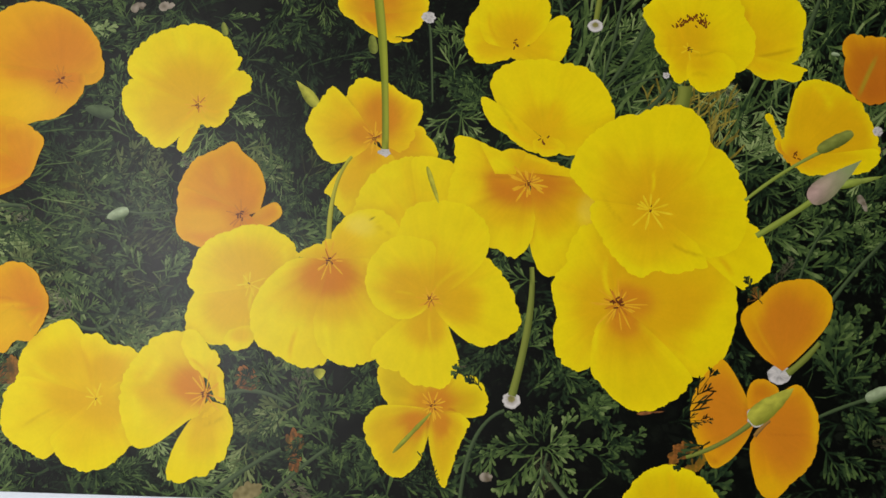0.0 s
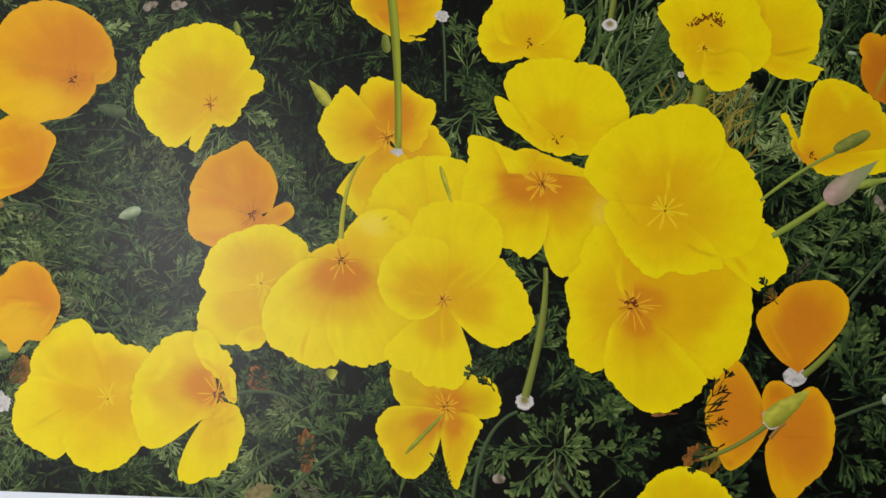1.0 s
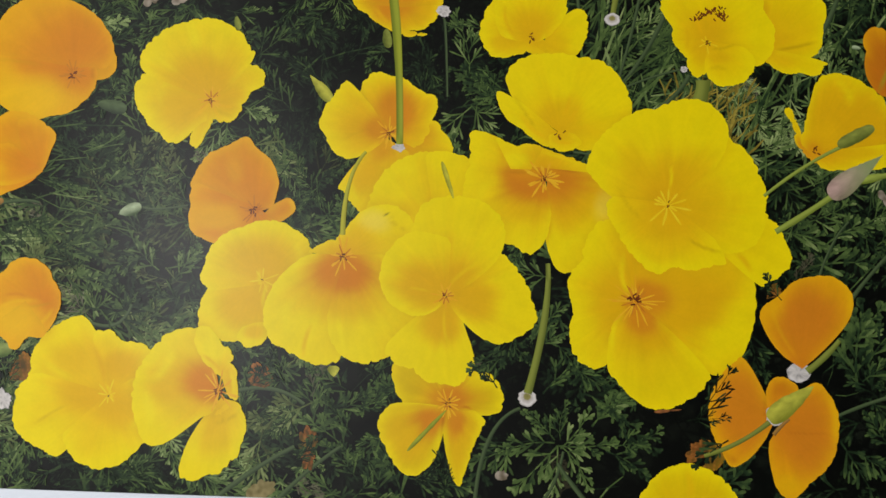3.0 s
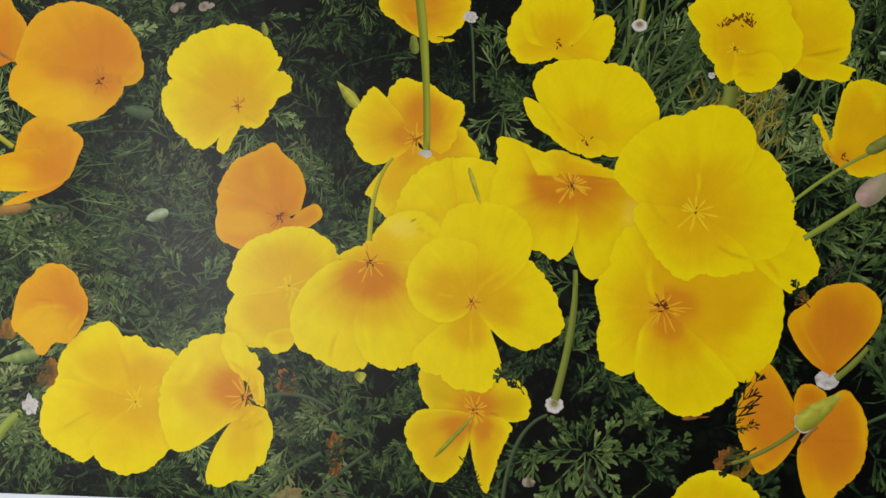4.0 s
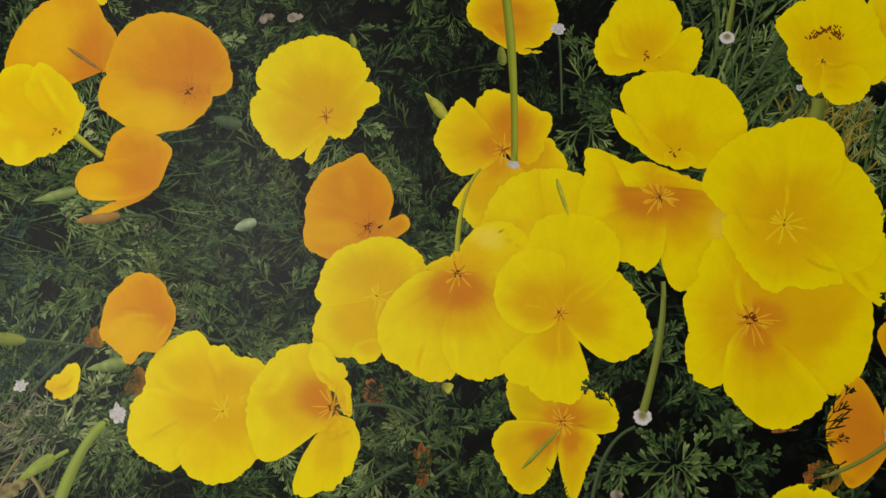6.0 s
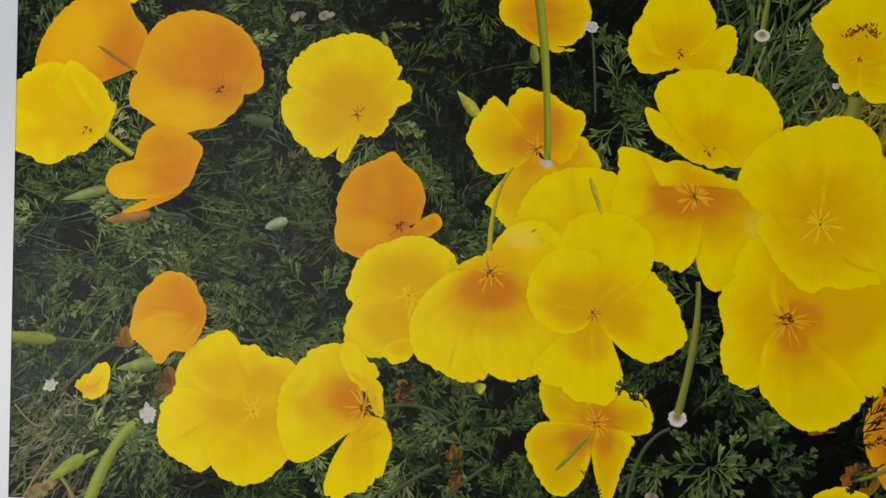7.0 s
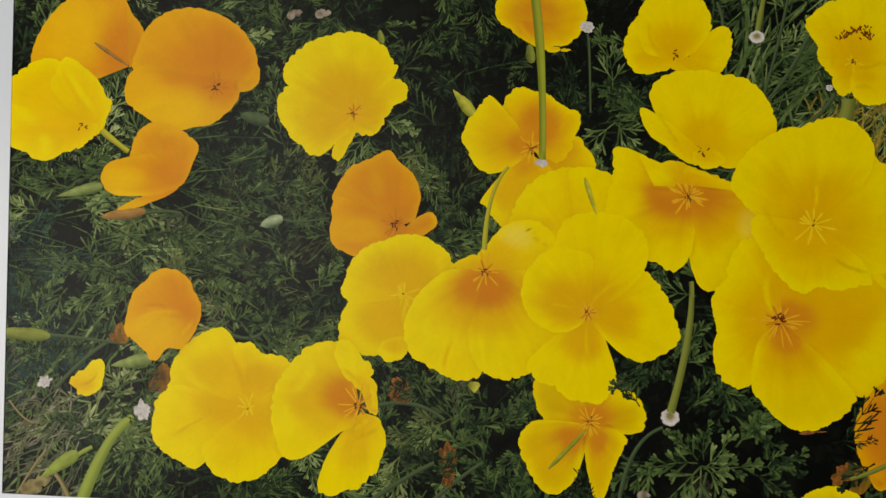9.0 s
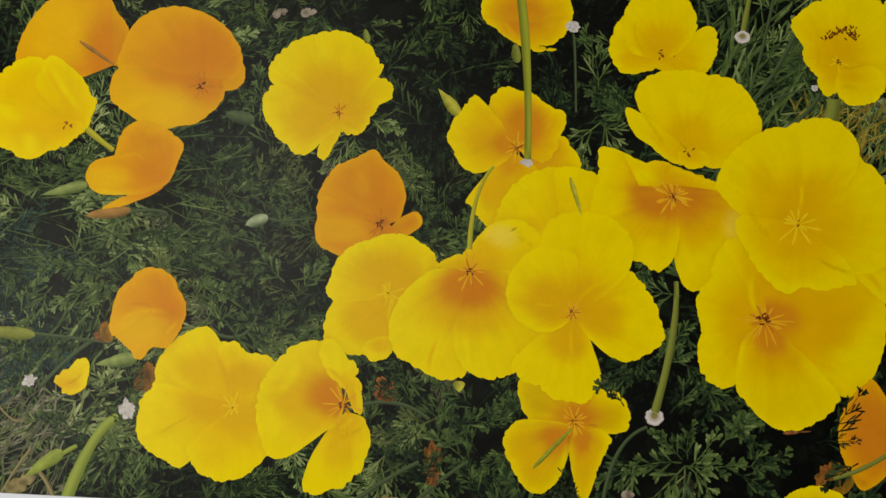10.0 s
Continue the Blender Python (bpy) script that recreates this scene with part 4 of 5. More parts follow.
poppy("deep", "yellow poppy with a glowing orange centre, printed on the poster", (287.3, 262.3), 28.9, 0,
      [(289, 247.7, 302.8, 247.9, 4, 0.4, 0.5),
       (286.5, 254.5, 164.2, -19.9, (23.7, 28.8, 31.5, 32.7, 31.6, 30.5, 30.3, 30.1, 30.3, 30.8, 30, 27.5, 23.4, 18.5, 14.4, 10.5)),
       (288.8, 262.3, 176.2, 365, (26.5, 20.5, 17.8, 15.5, 14.5, 14.4, 14.3, 14.3, 14, 14.2, 15.4, 16.8, 18.4, 20, 21.6))],
      [(287.2, 266.9, 28.9, 21.3, 0, "gold", 0.9, 0, 99), (287.2, 266.9, 24.3, 18.2, 0, "amber", 0.6, 0, 99), (286.3, 263.8, 28.9, 21.3, 0, "amber", 0.9, 1, 2), (285.7, 266.9, 16.7, 12.2, 0, "ember", 0.75, 1, 2), (278.8, 257.5, 9.1, 5.5, 20, "ember", 0.5, 2, 2), ((274.1, 262.1), (277.2, 257.5), (281.9, 252.9), 2.1, "gold", 0.5, 2, 2), ((289.6, 249.6), (296.4, 248.5), (301.9, 248.5), 1.8, "shade", 0.5, 0, 2)])
poppy("deep", "yellow-orange poppy crossed by a green stem, printed on the poster", (282.4, 194.4), 37.5, 1,
      [(284.5, 192.6, 27.2, -59.5, (21.1, 24.6, 26, 27.7, 31.2, 32.9, 31.3, 28.1, 25.3, 22.6, 20, 17.3)),
       (279.7, 192.5, -137.8, -31.1, (13.5, 35.8, 36.3, 38.3, 40.5, 42.4, 42.3, 38.4, 34.8, 32.3, 29.9, 27.4, 25, 22.7, 21, 19.2, 17.5, 15.7)),
       (282.4, 193.2, 136.9, -26.7, (19.9, 26.4, 30.8, 33.6, 34.6, 32.3, 31.7, 31.6, 29.6, 29.5, 30.9, 32.1, 28.6, 23.6, 22, 20.3, 18.7, 17, 15.3)),
       (283, 193.2, 122.7, 224, (19.2, 36.2, 37.5, 37.3, 36.9, 37.6, 38.1, 38.3, 38.5, 38.5, 35.4, 34.2, 33, 31.7, 29.9, 27.7, 24, 16.2, 9))],
      [(282.2, 201.1, 33, 30, 0, "gold", 0.6, 0, 99), (282.2, 202.6, 28.5, 25.5, 0, "amber", 0.5, 0, 99), (270.2, 197.7, 18, 12, 20, "amber", 0.9, 3, 3), (269.4, 173.4, 15, 13.5, -40, "amber", 0.8, 1, 1), (285.1, 205.7, 17.4, 15.6, 0, "ember", 0.85, 2, 2), (276.3, 196.4, 13.5, 10.8, 0, "ember", 0.7, 3, 3), (294.5, 192.3, 16.5, 10.8, 0, "ember", 0.65, 0, 0), (278.1, 185.8, 9, 9, 0, "ember", 0.55, 1, 1), ((273, 208.4), (268.3, 214.4), (267, 218.3), 1.5, "shade", 0.5, 2, 2), ((303, 215.3), (300.1, 209.2), (297.2, 204.5), 2.7, "gold", 0.5, 2, 2), ((258.4, 189.8), (264.3, 193.9), (273.3, 196.3), 1.5, "shade", 0.16, 3, 3), ((266.9, 155.3), (263.7, 162.7), (259, 168.6), 2.7, "light", 0.5, 1, 1)])
poppy("yellow", "bright yellow poppy behind two others, printed on the poster", (309.2, 138.5), 18, 0,
      [(309.2, 138.5, 177.4, 89.9, (40.2, 40.4, 41, 41.5, 42.5, 43.7, 44.9, 45.9, 46.3, 46.6, 46.6, 46.2, 36.1)),
       (309.2, 138.5, 99.6, 7.7, (45.6, 46.6, 46.1, 45.7, 42.6, 39.8, 37.4, 35.1, 31.9, 28.6))],
      [(304.1, 165.4, 18, 13.5, 0, "amber", 0.22, 0, 99), (292.4, 153, 9, 10.5, 30, "amber", 0.45, 0, 0), ((309.1, 183.6), (307.3, 170), (304.3, 157.8), 3.6, "gold", 0.4, 0, 0), ((278.5, 167.7), (287.4, 173.9), (297.9, 174.2), 4.2, "light", 0.5, 0, 0)])
poppy("yellow", "bright yellow poppy with a faint orange centre, printed on the poster", (216.5, 114.8), 31.5, 8,
      [(217.1, 113.3, 165.8, 341.2, (21.8, 25.8, 29.8, 34.6, 38.6, 41.8, 38.5, 37, 32.8, 28.7, 25.3, 23, 20.7, 19.1, 17.5, 15.9, 14.4, 12.8)),
       (217.1, 112.7, -171.9, -396.2, (29.5, 34.1, 33.3, 34.3, 34.5, 33.8, 32.6, 33.3, 34.1, 34.2, 33.5, 33.5, 31.4, 28.8, 26.7, 25, 23.6, 22.2, 20.9)),
       (212.4, 92, -160.7, 8.1, (6.9, 10.9, 12.8, 13.3, 12.7, 11.5, 10.3, 9.2, 7.7, 5.4))],
      [(215.2, 126.7, 22.5, 13.5, 0, "amber", 0.75, 1, 1), (205.6, 101, 16.5, 13.5, 0, "amber", 0.75, 0, 0), (226.2, 112.1, 12, 15, 0, "amber", 0.4, 1, 1), (212.6, 87.2, 7.8, 4.2, 0, "amber", 0.7, 2, 2), ((215.4, 120.7), (214.7, 114.7), (217.3, 108.8), 2.1, "light", 0.45, 1, 1), ((220.1, 114.9), (217.3, 107.3), (217, 98.4), 1.8, "light", 0.6, 0, 1), ((232.9, 134.7), (236.1, 128.8), (234.9, 121.3), 3.6, "light", 0.5, 1, 1), ((191, 90.1), (197.1, 86.8), (203, 86.9), 2.7, "light", 0.3, 0, 0)])
poppy("deep", "yellow poppy with a deep orange cup, printed on the poster", (259.2, 128), 30, 4,
      [(261, 127.5, 173.6, -1.3, (21.2, 17.1, 14.7, 13, 11.3, 12.4, 14.3, 17.8, 25.5, 31.9, 37.2, 39.6, 40, 37.5, 23.1)),
       (259.2, 128.9, 178.6, 274.4, (16.8, 21.3, 25.8, 30.4, 36.1, 41.7, 47, 52, 55.4, 57.9, 60.1, 59, 59.1, 59.1, 60.2, 59.8, 57.9, 54.7, 36.7)),
       (260.4, 128.9, -106.1, 1.7, (35.4, 46, 52.9, 57, 58.6, 58.8, 58.6, 59.5, 56.2, 52.5, 45.9, 39.3, 33, 28.6, 24.2, 19.7))],
      [(259.8, 107.1, 31.5, 18, 0, "amber", 0.8, 1, 2), (264.3, 140.2, 18, 9, -20, "gold", 0.35, 0, 0), (274.6, 148, 13.5, 8.4, -20, "pale", 0.45, 0, 0), (269, 77.7, 18, 5.4, 0, "light", 0.35, 2, 2), (259.5, 118.5, 21, 15.6, 0, "ember", 1.0, 1, 2), (259.4, 122, 16.5, 11.4, 0, "ember", 0.6, 1, 2), ((243, 129.3), (259.2, 130.4), (279.5, 129.8), 1.5, "rusty", 0.35, 1, 2), ((280.4, 152), (285.1, 147.4), (292.7, 141), 1.2, "shade", 0.7, 0, 0), ((280.1, 152.3), (281.4, 151.2), (282.9, 150), 0.9, "dark", 0.8, 0, 0), ((243.2, 91.7), (239.6, 82.7), (239.3, 73.2), 2.4, "amber", 0.5, 1, 1), ((257.2, 95.1), (258.6, 86.3), (261.3, 76.9), 2.7, "light", 0.6, 2, 2), ((231.8, 85.4), (229.1, 94.3), (230.9, 103.3), 4.2, "light", 0.4, 1, 1), ((276.6, 128.5), (278.8, 122.6), (278.2, 113.6), 2.7, "amber", 0.5, 2, 2)])
poppy("deep", "folded yellow poppy with a deep orange cup, printed on the poster", (365.6, 171), 33.4, 7,
      [(367.2, 169.5, 109, -95.6, (14.5, 14.4, 14.4, 14.3, 14.6, 16.6, 18.7, 20.7, 24.4, 29.4, 34.5, 41, 47.9, 55.5, 54.8, 52.6, 50.5, 46, 22.9)),
       (365.6, 170.7, 76.9, 282.1, (12.9, 14.4, 15.8, 17.2, 18.6, 25.1, 45, 43.3, 40.5, 42.1, 44.2, 46.1, 44.6, 42.6, 40.5, 39.4, 40.7, 33.6, 19.9)),
       (347.6, 175.9, 117.2, -0.8, (19.2, 16.6, 14.2, 13.2, 12.3, 14.1, 16, 18.1, 19.9, 21.1, 19.4, 12.6, 11)),
       (359.2, 177.3, 60.6, -5, (11, 11.8, 12.6, 13.4, 14.8, 16.5, 18.9, 21.6, 30, 30.4))],
      [(381, 159, 21.3, 15.2, 20, "amber", 0.9, 0, 0), (355.1, 155.5, 18.2, 10.6, 0, "amber", 0.6, 1, 1), (399.3, 156.2, 7.9, 10.6, -20, "pale", 0.4, 0, 0), (350.3, 180.9, 10.9, 6.1, 0, "light", 0.8, 2, 2), (374.7, 180.6, 13.7, 3.6, 12, "gold", 0.6, 3, 3), (404.1, 136.4, 6.7, 9.1, 0, "amber", 0.5, 0, 0), (367.2, 164.9, 22.8, 12.8, 0, "ember", 0.6, 0, 99), (365.6, 170, 29.8, 14, 6, "ember", 1.0, 0, 1), (354.3, 172.9, 17.6, 10.3, 0, "ember", 1.0, 0, 1), (368.7, 173.2, 21.9, 9.1, 4, "ember", 0.8, 0, 1), ((345.1, 174.7), (352.5, 174.1), (359.5, 174.9), 1.8, "rusty", 0.5, 0, 1), ((361.6, 178), (374.7, 176), (388.5, 173.7), 1.8, "rusty", 0.5, 0, 0), ((336.1, 169), (331.3, 159.8), (333.9, 147.6), 4.9, "light", 0.5, 1, 1), ((341.9, 189.9), (343.2, 182.9), (342.1, 175.8), 3.6, "amber", 0.6, 1, 1), ((368.9, 149.6), (367.5, 140.5), (364.5, 132.8), 2.1, "amber", 0.8, 0, 0), ((356.3, 188.9), (362.4, 187.2), (365.2, 184.1), 2.4, "amber", 0.6, 2, 2), ((364, 185.3), (374.7, 182.4), (386.9, 178.9), 1.5, "light", 0.6, 3, 3), ((375.2, 131.4), (381.2, 139.1), (385.8, 136.1), 4.9, "light", 0.35, 0, 0)])
poppy("yellow", "yellow poppy with one petal turned aside, printed on the poster", (358.1, 246.9), 22.8, 2,
      [(358.1, 249.4, -155.5, -29.6, (7.7, 8.6, 9.5, 10.2, 10.8, 11.4, 12.1, 12.1, 11)),
       (361.8, 240.8, 56, -77.4, (20, 30.5, 31.4, 29.5, 27.2, 24.8, 22.5, 20.2, 16.3, 11.1, 9.5, 8.3, 7, 5.7, 4.4)),
       (356.6, 245, 125.8, 324.3, (29.9, 28.8, 27.6, 27.1, 25.8, 23.6, 20.9, 14.4, 9.1, 7.8, 6.5, 5.3, 6.9, 8.4, 9.9, 11.4)),
       (358.1, 243.2, 167.5, 23.5, (16.1, 19.6, 23.1, 27.4, 33.4, 36.7, 38.2, 38.1, 37.7, 36.8, 35.1, 31.1, 25.7, 16.7, 9.7))],
      [(357.1, 254, 13.7, 12.2, 0, "amber", 0.6, 3, 3), (343.4, 244.5, 10.6, 6.7, 20, "amber", 0.6, 2, 2), (372.6, 243.4, 7.6, 6.1, 0, "amber", 0.35, 1, 1), ((344.1, 264.7), (344.2, 255.4), (349.5, 247.7), 1.8, "amber", 0.5, 3, 3), ((342.4, 251.6), (347.4, 245.5), (352.9, 241.9), 2.4, "light", 0.5, 3, 3), ((373.9, 258.9), (369.4, 251.1), (363.9, 245.8), 2.7, "amber", 0.7, 1, 1), ((364.8, 249.5), (363.3, 244.8), (358.8, 242.6), 2.1, "light", 0.4, 3, 3)])
poppy("yellow", "cup-shaped bright yellow poppy, printed on the poster", (373.6, 195.3), 21.3, 2,
      [(375.5, 194.1, 143.7, -47.2, (36.7, 45.1, 47, 46.7, 45.2, 44.2, 43.3, 44.3, 45, 44, 42.1, 40.7, 37.9, 33.7, 28.5, 22.2, 17.3, 13.2, 9.1)),
       (380.7, 189.3, 141, 190.1, (36.5, 48.7, 48.6, 46.3, 43.3, 40, 35.9, 28.3, 25.7, 23.3, 20.8, 18.4, 16.7, 14.9, 13.2, 11.5)),
       (375.5, 197.2, -160.7, -19.3, (7.8, 9.2, 10.3, 11, 11.4, 11.7, 11.6, 11.7, 11.9, 7.2))],
      [(372.9, 204.8, 17.6, 11.6, 0, "amber", 0.6, 0, 0), (394.4, 194.4, 12.2, 5.5, -25, "gold", 0.2, 0, 0), ((348.3, 215.9), (354.6, 206.7), (362.3, 195.5), 1.5, "shade", 0.4, 0, 1), ((353.3, 205.5), (359.2, 196.9), (368.5, 192.2), 2.7, "gold", 0.5, 1, 1), ((379, 215.7), (377.5, 209.5), (375.4, 204.9), 2.1, "gold", 0.45, 0, 0), ((383.6, 211.1), (380.6, 204.9), (376.7, 200.3), 3, "gold", 0.3, 0, 0), ((368.5, 192.2), (374.6, 190.4), (382.2, 190.5), 1.2, "gold", 0.6, 2, 2)])
poppy("yellow", "small yellow poppy behind a larger one, printed on the poster", (483.2, 242), 36.5, 0,
      [(480.1, 241.9, 96.6, -68.2, (38.1, 40, 42, 44, 44.4, 43.6, 41.7, 36.1, 33.9, 31.2, 23.7, 18.5, 13.8, 10.7, 8.7, 6.6)),
       (482.6, 242.6, -7.6, -72.9, (8.4, 33.2, 33.1, 32.9, 32.3, 30, 23.1, 21.7, 20.3, 18.6, 16.8, 15, 13.3, 11.7, 10, 8.4))],
      [(490.9, 248.3, 9.1, 4.9, 0, "amber", 0.4, 0, 0), (492.4, 235.9, 7.6, 3.6, 0, "gold", 0.4, 1, 1), ((487.8, 241.7), (500.1, 243.8), (511.5, 247.1), 1.8, "shade", 0.6, 0, 1), ((481.6, 266.8), (483.8, 263.7), (481.3, 259.9), 3.6, "amber", 0.7, 0, 0)])
poppy("yellow", "yellow poppy with a ring of dark stamens, printed on the poster", (451.8, 245.2), 25.8, 5,
      [(452.4, 246.5, -162, -399, (16.8, 18.1, 19.3, 20.9, 30.9, 32.5, 33, 33.5, 34.1, 35.3, 37.5, 38.8, 37.2, 34.6, 36.1, 35.7, 34.4, 30.4, 19.8)),
       (452.4, 246.5, -179.1, -72.8, (18.4, 17.2, 16, 15, 15.4, 17.1, 18.9, 20.7, 20.2, 16.8, 12.6, 8.4)),
       (454.3, 245.9, -108, -8.8, (11.8, 17, 20.6, 23.3, 25, 25.9, 26.6, 27.9, 27.6, 26.9, 26.4, 22.6, 18.4))],
      [(453, 253.9, 12.8, 10.3, 0, "amber", 0.65, 0, 0), (447.8, 239.9, 6.7, 7.3, 0, "amber", 0.5, 1, 1), (458.6, 237, 7.9, 3.6, 0, "amber", 0.5, 2, 2), ((453.1, 242.1), (460.1, 242.3), (468.4, 245.5), 1.5, "shade", 0.35, 0, 2), ((440.1, 255.3), (441.7, 247.6), (440.2, 239.8), 2.4, "amber", 0.4, 0, 1), ((452.5, 230.7), (457.1, 232), (463.2, 230.9), 1.8, "shade", 0.3, 2, 2), ((446.2, 263.1), (447.8, 255.4), (450, 248.3), 3, "gold", 0.6, 0, 0)])
poppy("deep", "yellow-orange poppy seen from the side, printed on the poster", (509, 187.5), 39.5, 2,
      [(503.5, 192.3, 494, 211.9, 5.2, 0.85, 0.4),
       (499.2, 196.5, 515.4, 178.3, 7.9, 0.5, 0.6),
       (510.8, 183.2, 136.4, -4, (11.8, 13.8, 15.7, 17.9, 22.6, 30.2, 42.6, 46.8, 48, 48.4, 48.5, 48.5, 48.3, 47.2, 46.6, 46.1, 45.7, 44.6, 39.9)),
       (509, 186.8, 7.7, -66.2, (46.4, 46.1, 39.2, 26.6, 18.7, 14.9, 12.7, 10.5, 8.3))],
      [(529.2, 202.5, 35, 30.4, 0, "amber", 1.0, 2, 2), (530.8, 204.1, 25.8, 21.3, 0, "amber", 0.7, 2, 2), (517, 196.2, 12.2, 12.2, 0, "gold", 0.5, 2, 2), (520.1, 219.3, 10.9, 10.3, 0, "gold", 0.6, 2, 2), (532.3, 187.2, 18.2, 4.3, 0, "amber", 0.6, 3, 3), (507.8, 187.4, 8.5, 7.3, 0, "ember", 0.55, 1, 3), ((518.5, 227), (526.2, 221), (529.3, 211.8), 4.3, "light", 0.45, 2, 2), ((500.4, 195.9), (503.2, 188.3), (510.8, 180.7), 3, "ember", 0.7, 1, 1), ((549.2, 207.4), (553.2, 198.2), (553.7, 186), 4.9, "light", 0.35, 2, 3)])
poppy("orange", "plain orange poppy, printed on the poster", (553.6, 223), 23.9, 0,
      [(535.4, 247, 550.3, 247.1, 16.7, 0.5), (536.2, 234.9, 570.8, 235.2, 39.4, 0.5)],
      [(552, 233, 26, 30, 0, "rusty", 0.75, 0, 99), ((543.2, 218.4), (549, 232), (554.9, 244.1), 2.4, "olive", 0.6, 0, 99)])
poppy("open", "broad yellow poppy with an orange heart, printed on the poster", (414.5, 106.4), 37.5, 6,
      [(414.5, 107, 96.3, 270.6, (42.1, 44.7, 45.4, 42.6, 39, 34.8, 36.8, 37, 35.6, 33.9, 34, 37.4, 40.9, 43.3, 43.8, 41.3, 33, 27.4, 21.9)),
       (414.5, 107.6, 103, -109.5, (37.6, 40.7, 43.7, 47.7, 53.3, 58.7, 63.6, 64, 64, 64, 63.8, 63.9, 62.6, 47.6, 39.7, 30.5, 21.8, 18.2, 14.6)),
       (413.9, 106.4, -137.5, -37.2, (12.7, 17.2, 21.6, 26.5, 33.3, 39.5, 42.1, 45.5, 49.4, 53.4, 56.9, 58.6, 59.4, 59.4, 59, 59, 57.4, 53.4, 20))],
      [(437.6, 105.1, 42, 30, 12, "amber", 1.0, 1, 1), (424.4, 91.4, 21, 15.6, 10, "amber", 0.95, 2, 2), (404.4, 105.5, 15, 21, 0, "amber", 0.75, 0, 0), (426.1, 67.8, 33, 21, 0, "shade", 0.14, 2, 2), (458.2, 119, 15, 18, 0, "amber", 0.5, 1, 1), (421.3, 109, 16.5, 13.5, 0, "ember", 0.8, 1, 1), (418.4, 97.1, 12, 10.8, 0, "ember", 0.8, 2, 2), (414.5, 106.4, 7.8, 7.2, 0, "ember", 0.8, 0, 99), ((401.6, 141.2), (421.1, 123.3), (444.8, 123.1), 9.6, "amber", 0.75, 0, 1), ((412.4, 108.8), (407.2, 120.5), (410, 134), 2.7, "light", 0.55, 0, 0), ((414.4, 110.3), (412.2, 120.6), (413.6, 132.6), 3, "amber", 0.9, 0, 1), ((404.5, 95.2), (402.3, 87.7), (403, 80.4), 2.7, "light", 0.5, 2, 2), ((432.4, 91.6), (443.6, 84.6), (451, 81.9), 2.4, "gold", 0.4, 1, 1)])
poppy("deep", "largest bright yellow poppy, printed on the poster", (431.4, 157.5), 36.5, 3,
      [(445.1, 149.2, 11.4, -47.2, (36.4, 38.2, 40, 42.1, 45.3, 47.2, 48.8, 50.7, 53.3, 55.3, 56.3, 55.8, 54.3, 53.5, 51.9, 50, 48.4, 27.7)),
       (431.4, 156.6, 57.9, -42.7, (53.7, 51.5, 49.3, 51.3, 51.7, 52, 52.2, 52, 52.5, 53.5, 52.2, 52, 52.6, 51.8, 50.9, 48.5, 44.7, 40.4, 35.4)),
       (431.4, 157.5, 171.6, 39.3, (32.4, 37.8, 47, 49, 50.4, 51, 51.7, 52, 52.4, 53.5, 52, 54.7, 57.3, 58.9, 59.2, 57.1, 53.9, 46.1, 35.4)),
       (431.4, 158.8, 173.4, 323.3, (30.8, 32.5, 32.7, 31.9, 30.8, 31.1, 31.8, 32.9, 34.1, 35.8, 37.6, 37.8, 34.3, 35.2, 38, 39.1, 41.2, 43.9, 33.1))],
      [(435.9, 172, 24.3, 21.3, 0, "amber", 0.6, 2, 2), (451.2, 158.4, 21.3, 18.2, 0, "amber", 0.45, 1, 1), (431.4, 149, 24.3, 10.9, 10, "amber", 0.6, 3, 3), (412.9, 179.3, 9.1, 15.2, 10, "amber", 0.4, 2, 2), ((407.1, 139.5), (425.5, 123.9), (451.3, 126.1), 5.5, "light", 0.8, 3, 3), ((442.1, 140.6), (451.3, 135.2), (465.6, 132.4), 1.8, "shade", 0.5, 3, 3), ((468.1, 132.7), (472.6, 128.2), (475.7, 122.2), 3, "amber", 0.6, 0, 0), ((403.8, 170), (410, 157.8), (419.2, 148.8), 1.8, "shade", 0.3, 2, 3), ((431.3, 179.6), (433.4, 173.5), (431.9, 165.8), 1.8, "light", 0.5, 2, 2), ((448, 210.6), (446.5, 198.2), (443.4, 189), 4.3, "light", 0.25, 2, 2), ((458.8, 180), (463.4, 167.8), (461.9, 152.5), 4.3, "light", 0.2, 1, 1)])
